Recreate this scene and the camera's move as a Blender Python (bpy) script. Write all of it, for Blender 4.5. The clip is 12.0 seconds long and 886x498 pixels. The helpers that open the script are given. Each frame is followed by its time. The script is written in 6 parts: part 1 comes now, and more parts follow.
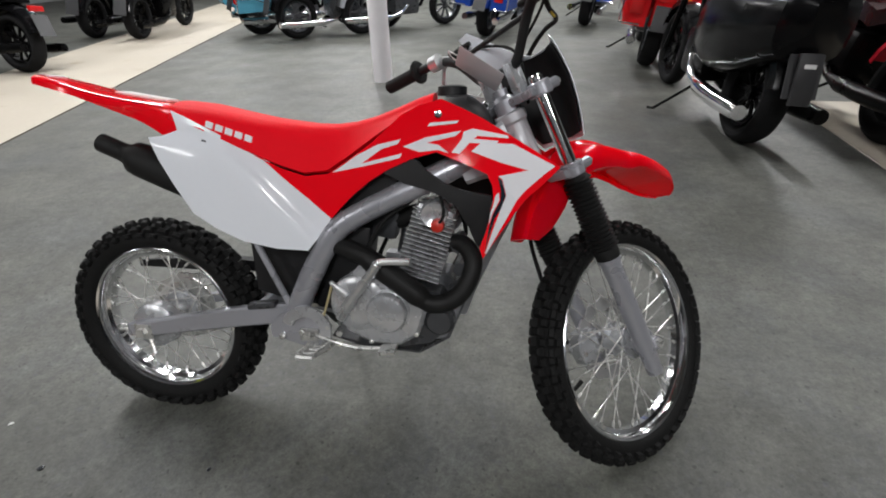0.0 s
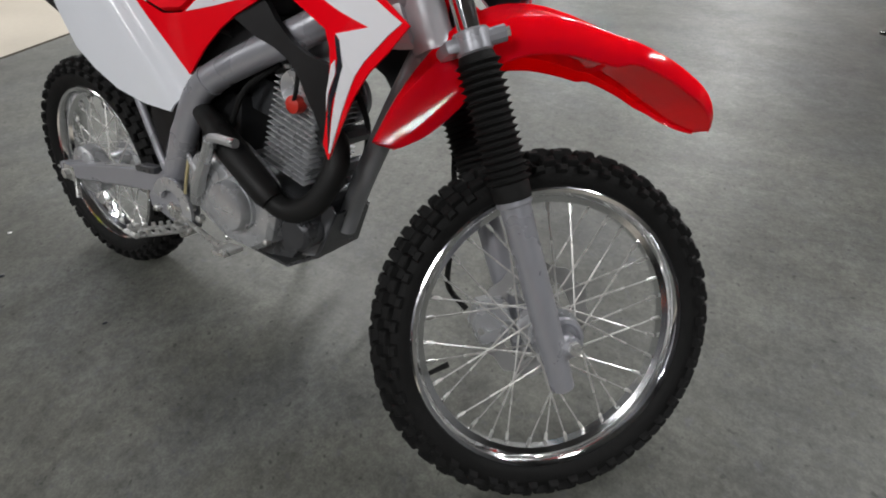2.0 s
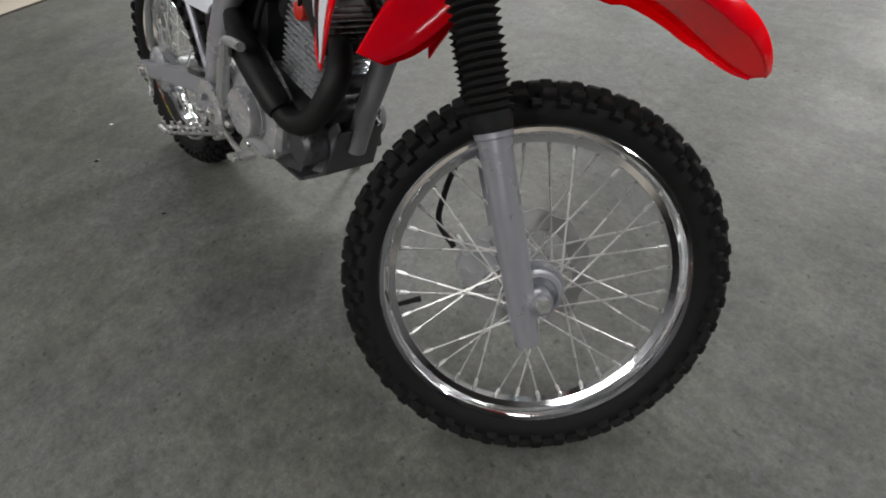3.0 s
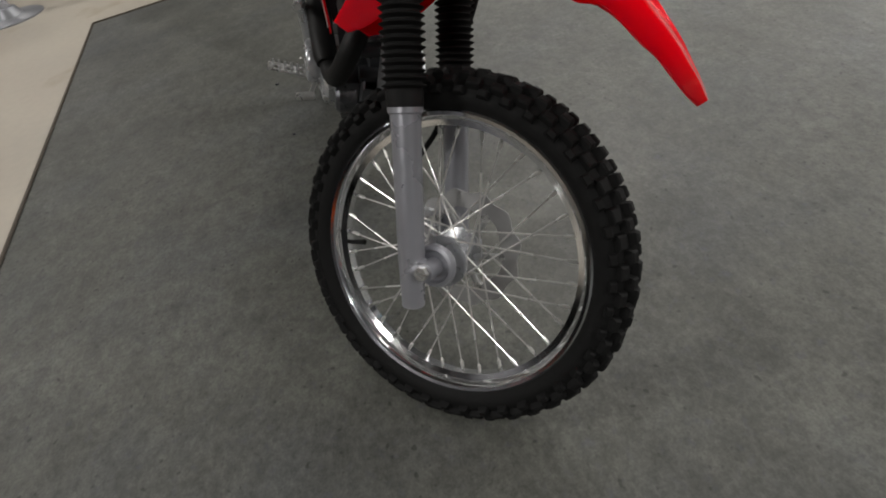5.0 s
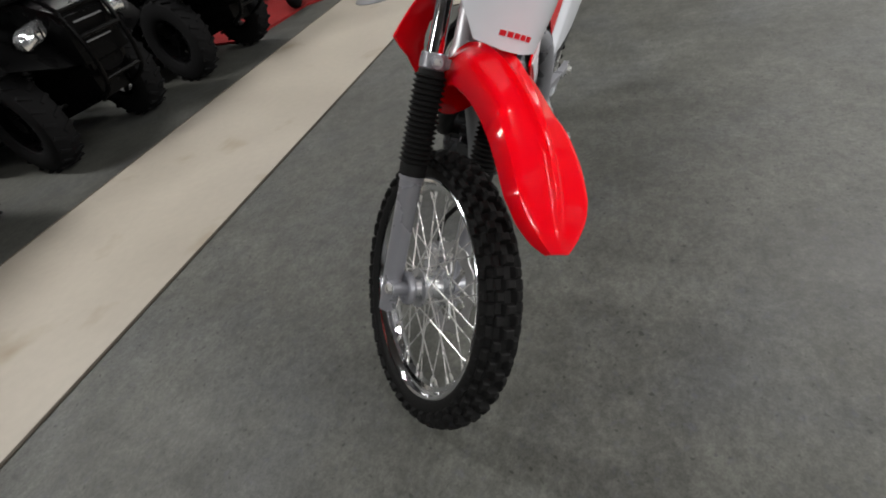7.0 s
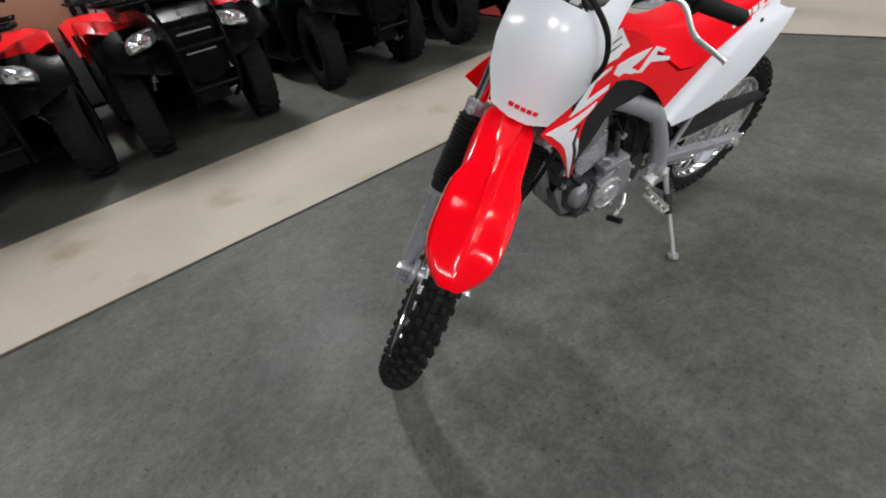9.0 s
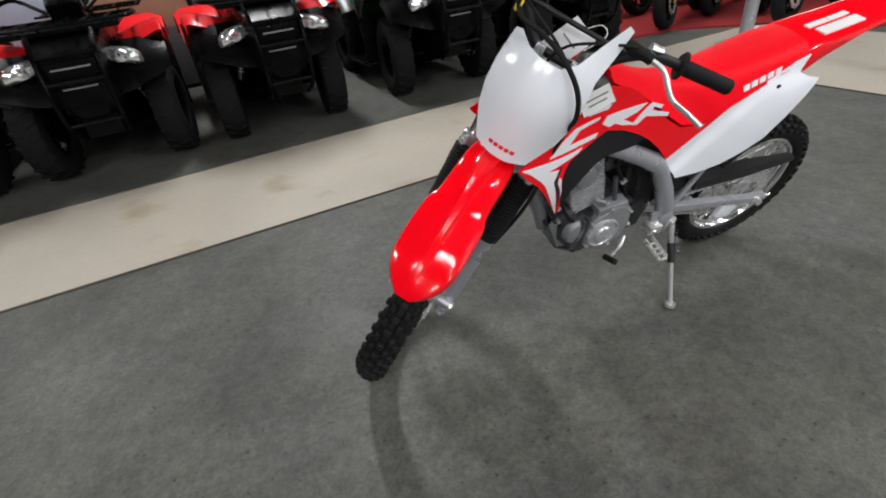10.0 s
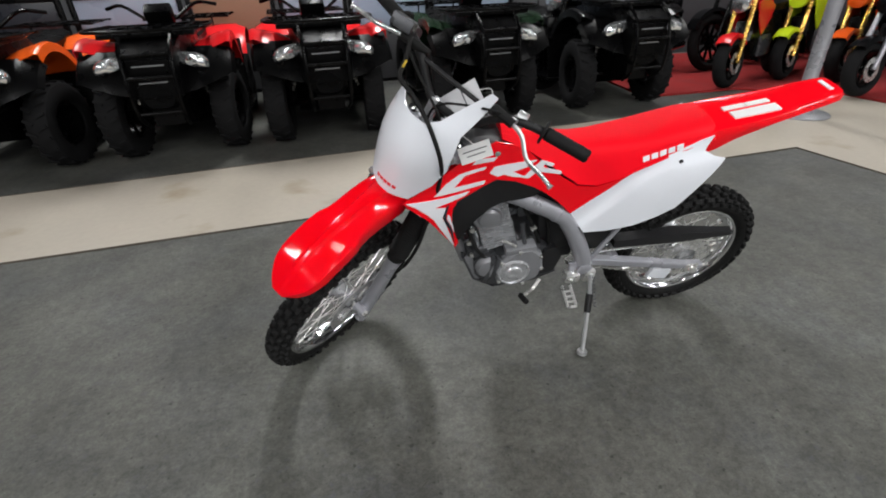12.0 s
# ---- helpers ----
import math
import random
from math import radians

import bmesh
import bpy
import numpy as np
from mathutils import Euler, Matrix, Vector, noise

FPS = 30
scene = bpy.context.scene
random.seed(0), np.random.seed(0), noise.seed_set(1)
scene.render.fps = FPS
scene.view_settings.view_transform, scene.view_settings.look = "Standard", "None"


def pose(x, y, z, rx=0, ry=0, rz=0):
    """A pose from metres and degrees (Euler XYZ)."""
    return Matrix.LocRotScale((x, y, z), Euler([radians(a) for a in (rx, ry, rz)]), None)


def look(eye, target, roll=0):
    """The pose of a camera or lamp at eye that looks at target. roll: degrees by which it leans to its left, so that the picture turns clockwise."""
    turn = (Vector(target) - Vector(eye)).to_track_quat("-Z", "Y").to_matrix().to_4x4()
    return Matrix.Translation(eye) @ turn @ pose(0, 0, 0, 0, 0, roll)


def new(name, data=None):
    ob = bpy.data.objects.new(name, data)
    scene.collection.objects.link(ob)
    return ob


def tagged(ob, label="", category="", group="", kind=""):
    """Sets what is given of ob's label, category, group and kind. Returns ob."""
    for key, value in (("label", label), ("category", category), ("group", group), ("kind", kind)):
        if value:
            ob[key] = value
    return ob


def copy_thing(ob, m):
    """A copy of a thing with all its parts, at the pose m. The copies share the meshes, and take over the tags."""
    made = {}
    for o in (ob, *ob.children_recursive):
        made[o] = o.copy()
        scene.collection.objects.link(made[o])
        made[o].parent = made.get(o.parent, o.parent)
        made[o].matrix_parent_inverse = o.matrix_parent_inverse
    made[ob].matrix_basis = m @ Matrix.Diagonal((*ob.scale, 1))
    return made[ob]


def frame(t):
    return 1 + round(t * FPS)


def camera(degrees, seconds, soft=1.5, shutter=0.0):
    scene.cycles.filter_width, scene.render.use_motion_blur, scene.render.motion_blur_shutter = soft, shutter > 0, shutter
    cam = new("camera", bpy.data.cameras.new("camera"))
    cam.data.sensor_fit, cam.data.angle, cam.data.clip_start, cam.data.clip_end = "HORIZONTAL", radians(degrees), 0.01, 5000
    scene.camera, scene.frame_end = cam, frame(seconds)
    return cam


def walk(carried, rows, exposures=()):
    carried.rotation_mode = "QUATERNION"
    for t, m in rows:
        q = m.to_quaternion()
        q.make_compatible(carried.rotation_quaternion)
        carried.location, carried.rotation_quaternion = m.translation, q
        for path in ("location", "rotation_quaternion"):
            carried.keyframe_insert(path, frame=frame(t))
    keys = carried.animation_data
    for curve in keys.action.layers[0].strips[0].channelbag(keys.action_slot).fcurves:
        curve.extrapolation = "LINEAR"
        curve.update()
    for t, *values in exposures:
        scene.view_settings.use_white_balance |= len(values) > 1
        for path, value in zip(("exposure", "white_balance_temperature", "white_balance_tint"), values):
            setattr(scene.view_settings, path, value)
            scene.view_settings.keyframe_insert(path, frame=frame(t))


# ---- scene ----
cam = camera(85.21, 12.0, soft=1.9, shutter=0.0)
PATH = [
    (0, (0.9417, -0.8859, 1.1616), (0.7616, 0.3279, 0.3890), -1.53),
    (0.5, (1.0554, -0.7760, 1.0906), (0.7939, 0.4029, 0.2879), -2.31),
    (1, (1.1834, -0.6225, 1.0431), (0.8579, 0.4864, 0.1674), -0.31),
    (1.5, (1.2876, -0.5315, 0.9882), (0.8458, 0.5121, 0.0837), -0.93),
    (2, (1.4194, -0.4463, 0.9484), (0.8262, 0.4760, -0.0002), -2.62),
    (2.5, (1.5167, -0.3737, 0.9076), (0.8082, 0.4144, -0.0820), -3.66),
    (2.7, (1.5363, -0.3509, 0.9019), (0.8041, 0.3791, -0.1147), -4.51),
    (4.5, (1.7693, -0.0667, 0.8845), (0.8339, 0.1934, -0.1924), -11.34),
    (5, (1.8567, 0.0454, 0.8956), (0.8514, 0.1556, -0.1434), -13.36),
    (5.5, (1.8836, 0.1675, 0.9215), (0.8425, 0.1213, -0.0867), -14.89),
    (6, (1.9130, 0.2994, 0.9717), (0.8773, 0.0646, -0.0156), -16.28),
    (6.5, (1.9230, 0.4391, 1.0079), (0.9159, 0.0311, 0.0478), -17.17),
    (7, (1.9392, 0.6122, 1.0428), (0.9922, 0.0089, 0.1253), -16.16),
    (7.5, (1.9130, 0.7204, 1.0636), (1.0802, -0.0603, 0.1694), -15.56),
    (7.7, (1.8793, 0.7767, 1.0707), (1.0980, -0.0613, 0.1820), -15.23),
    (9.3, (1.6580, 1.1567, 1.1475), (1.1944, 0.0707, 0.3059), -9.53),
    (9.5, (1.6305, 1.1923, 1.1616), (1.2006, 0.0911, 0.3219), -8.64),
    (10, (1.5401, 1.2698, 1.1783), (1.1843, 0.1147, 0.3772), -6.82),
    (10.5, (1.4239, 1.3476, 1.2034), (1.1205, 0.1744, 0.4070), -3.96),
    (11, (1.3330, 1.4226, 1.2157), (1.0625, 0.2246, 0.4449), -3.92),
    (11.5, (1.2161, 1.4991, 1.2238), (0.9955, 0.2779, 0.4738), -3.01),
    (12, (1.1130, 1.5375, 1.2367), (0.9393, 0.2982, 0.5043), -2.25),
]
EXPOSURES = ((0.0, 0.36, 6450, 10), (2.5, 0.44, 6500, 10), (4.5, 0.02, 6700, 10), (5.5, -0.05, 6750, 10), (7.0, 0.16, 6600, 10), (9.5, 0.32, 6450, 10), (12.0, 0.33, 6450, 10))
walk(cam, [(t, look(eye, target, roll)) for t, eye, target, roll in PATH], EXPOSURES)

# ---- world and lamps ----
world = bpy.data.worlds.new("world")
scene.world = world
world.use_nodes = True
world.node_tree.nodes["Background"].inputs[0].default_value = (0.62, 0.70, 0.85, 1)
world.node_tree.nodes["Background"].inputs[1].default_value = 0.35
CEILING = 4.2
TUBE_POWER = 114.0
TUBE_ROWS = [(-6.4, -4.1, 0.45), (-2.6, -4.1, 0.50), (1.15, -4.1, 1.10), (4.9, -4.1, 0.60), (-6.4, 2.8, 0.80), (-2.6, 2.8, 1.30), (1.15, 2.8, 0.20), (4.9, 2.8, 1.0),
             (-6.4, 6.8, 0.6), (-2.6, 6.8, 0.9), (1.15, 6.8, 0.8), (4.9, 6.8, 1.0), (-6.4, 10.8, 1.2), (-2.6, 10.8, 1.7), (1.15, 10.8, 1.8), (4.9, 10.8, 1.7)]


def tube_lamp(x, y, p):
    data = bpy.data.lights.new("tube_light", "AREA")
    data.shape, data.size, data.size_y = "RECTANGLE", 2.3, 0.34
    data.energy, data.color = TUBE_POWER * p, (0.985, 0.985, 0.98)
    ob = new("tube_light", data)
    ob.matrix_world = pose(x, y, CEILING - 0.13, 0, 0, 90)


for spot in TUBE_ROWS:
    tube_lamp(*spot)


# ---- materials ----
def nodes_of(name):
    m = bpy.data.materials.new(name)
    m.use_nodes = True
    return m, m.node_tree.nodes, m.node_tree.links, m.node_tree.nodes["Principled BSDF"]


def mat(name, color, rough=0.5, metal=0.0, vary=0.12, scale=8.0, bump=0.0, bump_scale=120.0, coat=0.0, rough_vary=0.08, fine=90.0, spec=0.5):
    """A surface with stains at a large scale and grain at a small one."""
    m, n, l, b = nodes_of(name)
    tc = n.new("ShaderNodeTexCoord")
    big, small = n.new("ShaderNodeTexNoise"), n.new("ShaderNodeTexNoise")
    big.inputs["Scale"].default_value, big.inputs["Detail"].default_value = scale, 5
    small.inputs["Scale"].default_value, small.inputs["Detail"].default_value = fine, 3
    for t in (big, small):
        l.new(tc.outputs["Object"], t.inputs["Vector"])
    mix = n.new("ShaderNodeMath")
    mix.operation = "MULTIPLY_ADD"
    l.new(small.outputs["Fac"], mix.inputs[0])
    mix.inputs[1].default_value = 0.45
    l.new(big.outputs["Fac"], mix.inputs[2])
    ramp = n.new("ShaderNodeMapRange")
    l.new(mix.outputs[0], ramp.inputs["Value"])
    ramp.inputs["From Min"].default_value, ramp.inputs["From Max"].default_value = 0.35, 1.1
    ramp.inputs["To Min"].default_value, ramp.inputs["To Max"].default_value = 1 - vary, 1 + vary
    mul = n.new("ShaderNodeVectorMath")
    mul.operation = "SCALE"
    mul.inputs[0].default_value = color[:3]
    l.new(ramp.outputs[0], mul.inputs["Scale"])
    l.new(mul.outputs[0], b.inputs["Base Color"])
    rr = n.new("ShaderNodeMapRange")
    l.new(big.outputs["Fac"], rr.inputs["Value"])
    rr.inputs["From Min"].default_value, rr.inputs["From Max"].default_value = 0.3, 0.7
    rr.inputs["To Min"].default_value, rr.inputs["To Max"].default_value = max(0.03, rough - rough_vary), min(1, rough + rough_vary)
    l.new(rr.outputs[0], b.inputs["Roughness"])
    b.inputs["Metallic"].default_value = metal
    b.inputs["Specular IOR Level"].default_value = spec
    b.inputs["Coat Weight"].default_value = coat
    b.inputs["Coat Roughness"].default_value = 0.06
    if bump:
        bt, bn = n.new("ShaderNodeTexNoise"), n.new("ShaderNodeBump")
        bt.inputs["Scale"].default_value, bt.inputs["Detail"].default_value = bump_scale, 4
        l.new(tc.outputs["Object"], bt.inputs["Vector"])
        l.new(bt.outputs["Fac"], bn.inputs["Height"])
        bn.inputs["Strength"].default_value, bn.inputs["Distance"].default_value = bump, 0.004
        l.new(bn.outputs[0], b.inputs["Normal"])
    return m


def glow(name, color, strength):
    m, n, l, b = nodes_of(name)
    b.inputs["Base Color"].default_value = (*color, 1)
    b.inputs["Emission Color"].default_value = (*color, 1)
    b.inputs["Emission Strength"].default_value = strength
    return m


def floor_mat():
    """Worn grey sheet floor: dense speckle of light and dark flecks, soft scuffs and worn patches."""
    m, n, l, b = nodes_of("speckled grey floor")
    tc = n.new("ShaderNodeTexCoord")

    def tex(scale, detail, rough=0.6):
        t = n.new("ShaderNodeTexNoise")
        t.inputs["Scale"].default_value, t.inputs["Detail"].default_value, t.inputs["Roughness"].default_value = scale, detail, rough
        l.new(tc.outputs["Object"], t.inputs["Vector"])
        return t.outputs["Fac"]

    def ranged(sock, a, bb, c, d):
        r = n.new("ShaderNodeMapRange")
        l.new(sock, r.inputs["Value"])
        for key, value in zip(("From Min", "From Max", "To Min", "To Max"), (a, bb, c, d)):
            r.inputs[key].default_value = value
        return r.outputs[0]

    def times(p, q):
        k = n.new("ShaderNodeMath")
        k.operation = "MULTIPLY"
        l.new(p, k.inputs[0]), l.new(q, k.inputs[1])
        return k.outputs[0]

    fleck = ranged(tex(70, 3, 0.75), 0.36, 0.64, 0.80, 1.20)
    clump = times(ranged(tex(24, 4), 0.36, 0.64, 0.84, 1.16), ranged(tex(10, 4, 0.65), 0.32, 0.68, 0.88, 1.12))
    stain = times(ranged(tex(1.3, 5), 0.3, 0.7, 0.80, 1.18), ranged(tex(3.4, 4), 0.3, 0.7, 0.80, 1.20))
    scuff = ranged(tex(5.5, 6, 0.7), 0.62, 0.74, 1.0, 1.16)
    pits = ranged(tex(46, 1), 0.68, 0.75, 1.0, 0.50)
    grit = ranged(tex(190, 2, 0.6), 0.36, 0.64, 0.90, 1.11)
    shade = times(times(times(times(fleck, grit), clump), pits), times(stain, scuff))
    mul = n.new("ShaderNodeVectorMath")
    mul.operation = "SCALE"
    mul.inputs[0].default_value = (0.083, 0.084, 0.074)
    l.new(shade, mul.inputs["Scale"])
    tint = n.new("ShaderNodeMix")
    tint.data_type = "RGBA"
    tint.inputs["B"].default_value = (0.074, 0.075, 0.096, 1)
    l.new(mul.outputs[0], tint.inputs["A"])
    l.new(ranged(tex(38, 2), 0.58, 0.75, 0, 0.35), tint.inputs["Factor"])
    cloud = n.new("ShaderNodeMix")
    cloud.data_type, cloud.blend_type = "RGBA", "MULTIPLY"
    l.new(tint.outputs["Result"], cloud.inputs["A"])
    cloud.inputs["B"].default_value = (0.99, 1.01, 1.09, 1)
    l.new(ranged(tex(1.9, 4), 0.48, 0.68, 0, 1), cloud.inputs["Factor"])
    l.new(cloud.outputs["Result"], b.inputs["Base Color"])
    l.new(ranged(tex(3.2, 5), 0.3, 0.7, 0.44, 0.58), b.inputs["Roughness"])
    b.inputs["Specular IOR Level"].default_value = 0.38
    bn = n.new("ShaderNodeBump")
    l.new(tex(160, 3), bn.inputs["Height"])
    bn.inputs["Strength"].default_value, bn.inputs["Distance"].default_value = 0.05, 0.002
    l.new(bn.outputs[0], b.inputs["Normal"])
    return m


FLOOR = floor_mat()


def board_mat():
    """Cream sheet with faint cloudiness and sparse brown stains."""
    m = mat("cream floor sheet", (0.40, 0.36, 0.30), 0.45, vary=0.12, scale=1.6, bump=0.05, fine=26)
    n, l = m.node_tree.nodes, m.node_tree.links
    b = n["Principled BSDF"]
    tc = n.new("ShaderNodeTexCoord")
    t = n.new("ShaderNodeTexNoise")
    t.inputs["Scale"].default_value, t.inputs["Detail"].default_value = 2.3, 4
    l.new(tc.outputs["Object"], t.inputs["Vector"])
    r = n.new("ShaderNodeMapRange")
    l.new(t.outputs["Fac"], r.inputs["Value"])
    for key, value in zip(("From Min", "From Max", "To Min", "To Max"), (0.60, 0.74, 0.0, 0.65)):
        r.inputs[key].default_value = value
    mix = n.new("ShaderNodeMix")
    mix.data_type = "RGBA"
    old = b.inputs["Base Color"].links[0].from_socket
    l.new(old, mix.inputs["A"])
    mix.inputs["B"].default_value = (0.24, 0.18, 0.10, 1)
    l.new(r.outputs[0], mix.inputs["Factor"])
    l.new(mix.outputs["Result"], b.inputs["Base Color"])
    return m


BOARD = board_mat()
CARPET = mat("red carpet", (0.27, 0.010, 0.010), 0.95, vary=0.25, scale=5, bump=0.5, bump_scale=300)
DARKWALL = mat("dark display wall", (0.055, 0.055, 0.06), 0.6, vary=0.15, scale=1.5)
WALL = mat("pale wall paint", (0.27, 0.275, 0.28), 0.7, vary=0.06, scale=1.2, bump=0.06)
CEIL = mat("grey ceiling paint", (0.10, 0.10, 0.10), 0.85, vary=0.05, scale=1)
RED = mat("glossy red plastic", (0.90, 0.002, 0.010), 0.10, vary=0.03, scale=3, rough_vary=0.03, spec=0.30)
THINRED = mat("thin glossy red plastic", (0.90, 0.002, 0.010), 0.065, vary=0.03, scale=3, rough_vary=0.02, spec=0.30)
skin_ = THINRED.node_tree.nodes["Principled BSDF"]
skin_.inputs["Subsurface Weight"].default_value, skin_.inputs["Subsurface Scale"].default_value = 0.6, 0.05
skin_.inputs["Subsurface Radius"].default_value = (1.0, 0.04, 0.04)
SEATRED = mat("red vinyl", (0.86, 0.002, 0.012), 0.50, vary=0.06, scale=6, bump=0.25, bump_scale=420, rough_vary=0.05, spec=0.09)
WHITE = mat("white plastic", (0.79, 0.815, 0.87), 0.13, vary=0.02, scale=4, rough_vary=0.03, spec=0.4)
DECAL = mat("white decal film", (0.80, 0.80, 0.84), 0.3, vary=0.02, spec=0.35)
DECALRED = mat("red decal film", (0.72, 0.008, 0.02), 0.3, vary=0.02)
NAVY = mat("black decal film", (0.012, 0.014, 0.022), 0.3, vary=0.1)
BLACK = mat("black textured plastic", (0.010, 0.010, 0.011), 0.48, vary=0.25, bump=0.15, bump_scale=500, spec=0.32)
RUBBER = mat("black rubber", (0.008, 0.008, 0.008), 0.70, vary=0.3, scale=14, bump=0.2, bump_scale=260, spec=0.2)
TYRE = mat("tyre rubber", (0.0085, 0.0085, 0.0085), 0.66, vary=0.35, scale=9, bump=0.25, bump_scale=200, spec=0.16)
CHROME = mat("chrome", (0.86, 0.87, 0.88), 0.09, 1.0, vary=0.04, rough_vary=0.03)
RIM = mat("polished rim", (0.80, 0.81, 0.83), 0.12, 1.0, vary=0.05, scale=20, rough_vary=0.04)
SPOKE = mat("bright spoke wire", (0.74, 0.73, 0.71), 0.30, 0.65, vary=0.05)
SILVER = mat("silver painted steel", (0.365, 0.37, 0.405), 0.30, 0.45, vary=0.05, scale=10, bump=0.05)
ALLOY = mat("cast alloy", (0.53, 0.54, 0.56), 0.27, 0.60, vary=0.12, scale=25, bump=0.07, bump_scale=350)
DARKALLOY = mat("dark cast alloy", (0.085, 0.088, 0.095), 0.32, 0.6, vary=0.16, scale=25, bump=0.22, bump_scale=350)
FIN = mat("machined fin alloy", (0.56, 0.57, 0.59), 0.28, 0.6, vary=0.1, scale=30)
HEADGREY = mat("cast grey steering head paint", (0.46, 0.465, 0.49), 0.34, 0.35, vary=0.06, scale=14, bump=0.08)
GREYSTEEL = mat("grey painted steel", (0.25, 0.255, 0.27), 0.4, 0.4, vary=0.08, bump=0.08)
DISC = mat("ground disc steel", (0.42, 0.42, 0.42), 0.36, 0.55, vary=0.1, scale=30)
ZINC = mat("zinc plated steel", (0.62, 0.62, 0.60), 0.28, 0.72, vary=0.15, scale=30)
PEGZINC = mat("bright zinc of the pegs", (0.58, 0.58, 0.57), 0.32, 0.6, vary=0.1, scale=30)
PIPE = mat("matt black heat paint", (0.010, 0.010, 0.010), 0.55, vary=0.2, bump=0.15, bump_scale=300, spec=0.22)
DARK = mat("dark grey plastic", (0.026, 0.026, 0.028), 0.45, vary=0.15, bump=0.1)
PAPER = mat("white paper", (0.72, 0.72, 0.71), 0.7, vary=0.04)
FILMY = mat("grey translucent film", (0.55, 0.55, 0.57), 0.35, vary=0.06)
INK = mat("grey print", (0.10, 0.10, 0.11), 0.7)
YELLOW = mat("yellow cord", (0.62, 0.42, 0.03), 0.5)
BRASSY = mat("yellow zinc wire", (0.62, 0.54, 0.30), 0.35, 0.5)
PLUG = mat("red rubber plug", (0.55, 0.025, 0.012), 0.5)


# ---- mesh helpers ----
def part(name, bm, material, parent=None, label="", m=None, smooth=True):
    """One mesh object from a bmesh, under a thing or a part."""
    me = bpy.data.meshes.new(name)
    bmesh.ops.recalc_face_normals(bm, faces=bm.faces[:])
    if smooth:
        for fc in bm.faces:
            fc.smooth = True
        for e in bm.edges:
            if len(e.link_faces) == 2 and e.calc_face_angle(0) > 0.62:
                e.smooth = False
    bm.to_mesh(me)
    bm.free()
    me.materials.append(material)
    ob = new(name, me)
    if parent is not None:
        ob.parent = parent
    if m is not None:
        ob.matrix_basis = m
    if label:
        ob["label"] = label
    return ob


def shared(name, ob, m, parent=None):
    """Another object on the same mesh."""
    o = new(name, ob.data)
    o.parent = ob.parent if parent is None else parent
    o.matrix_basis = m
    return o


def thing(name, m, label, category, group="", kind=""):
    ob = new(name)
    ob.empty_display_size = 0.1
    ob.matrix_basis = m
    return tagged(ob, label, category, group, kind)


def smooth_path(points, steps=6):
    """A Catmull-Rom line through the points."""
    p = [Vector(q) for q in points]
    p = [2 * p[0] - p[1]] + p + [2 * p[-1] - p[-2]]
    out = []
    for i in range(1, len(p) - 2):
        a, b, c, d = p[i - 1], p[i], p[i + 1], p[i + 2]
        for k in range(steps):
            t = k / steps
            out.append(0.5 * (2 * b + (c - a) * t + (2 * a - 5 * b + 4 * c - d) * t * t + (3 * b - a - 3 * c + d) * t ** 3))
    out.append(p[-2])
    return out


def sweep(bm, path, radius, seg=10, flat=1.0, up=(0, 0, 1), caps=True):
    """A tube along a path; radius: a number or one per point; flat squeezes it across."""
    path = [Vector(q) for q in path]
    rs = radius if isinstance(radius, (list, tuple)) else [radius] * len(path)
    side, rings = None, []
    for i, q in enumerate(path):
        d = (path[min(i + 1, len(path) - 1)] - path[max(i - 1, 0)]).normalized()
        s = d.cross(Vector(up)) if side is None else side - d * side.dot(d)
        if s.length < 1e-5:
            s = d.cross(Vector((1, 0.3, 0)))
        side = s.normalized()
        w = side.cross(d)
        rings.append([bm.verts.new(q + rs[i] * (flat * math.cos(2 * math.pi * k / seg) * side + math.sin(2 * math.pi * k / seg) * w)) for k in range(seg)])
    for a, b in zip(rings, rings[1:]):
        for k in range(seg):
            bm.faces.new((a[k], a[(k + 1) % seg], b[(k + 1) % seg], b[k]))
    if caps:
        bm.faces.new(rings[0][::-1]), bm.faces.new(rings[-1])
    return bm


def tube(points, radius, seg=10, flat=1.0, steps=0, up=(0, 0, 1)):
    return sweep(bmesh.new(), smooth_path(points, steps) if steps else points, radius, seg, flat, up)


def lathe(bm, profile, seg=32, axis="y", at=(0, 0, 0), close=False):
    """Turns a profile of (along, radius) round an axis."""
    rings = []
    for u, r in profile:
        ring = []
        for k in range(seg):
            c, s = math.cos(2 * math.pi * k / seg) * r, math.sin(2 * math.pi * k / seg) * r
            co = {"y": (c, u, s), "x": (u, c, s), "z": (c, s, u)}[axis]
            ring.append(bm.verts.new(Vector(co) + Vector(at)))
        rings.append(ring)
    pairs = list(zip(rings, rings[1:])) + ([(rings[-1], rings[0])] if close else [])
    for a, b in pairs:
        for k in range(seg):
            bm.faces.new((a[k], a[(k + 1) % seg], b[(k + 1) % seg], b[k]))
    if not close:
        bm.faces.new(rings[0]), bm.faces.new(rings[-1][::-1])
    return bm


def box(bm, size, m=None, bevel=0.0):
    """A bevelled block of that size about the origin of m."""
    tmp = bmesh.new()
    bmesh.ops.create_cube(tmp, size=1)
    bmesh.ops.scale(tmp, vec=size, verts=tmp.verts)
    if bevel:
        bmesh.ops.bevel(tmp, geom=tmp.edges[:], offset=bevel, segments=2, affect="EDGES", profile=0.6)
    if m is not None:
        bmesh.ops.transform(tmp, matrix=m, verts=tmp.verts)
    add(bm, tmp)
    return bm


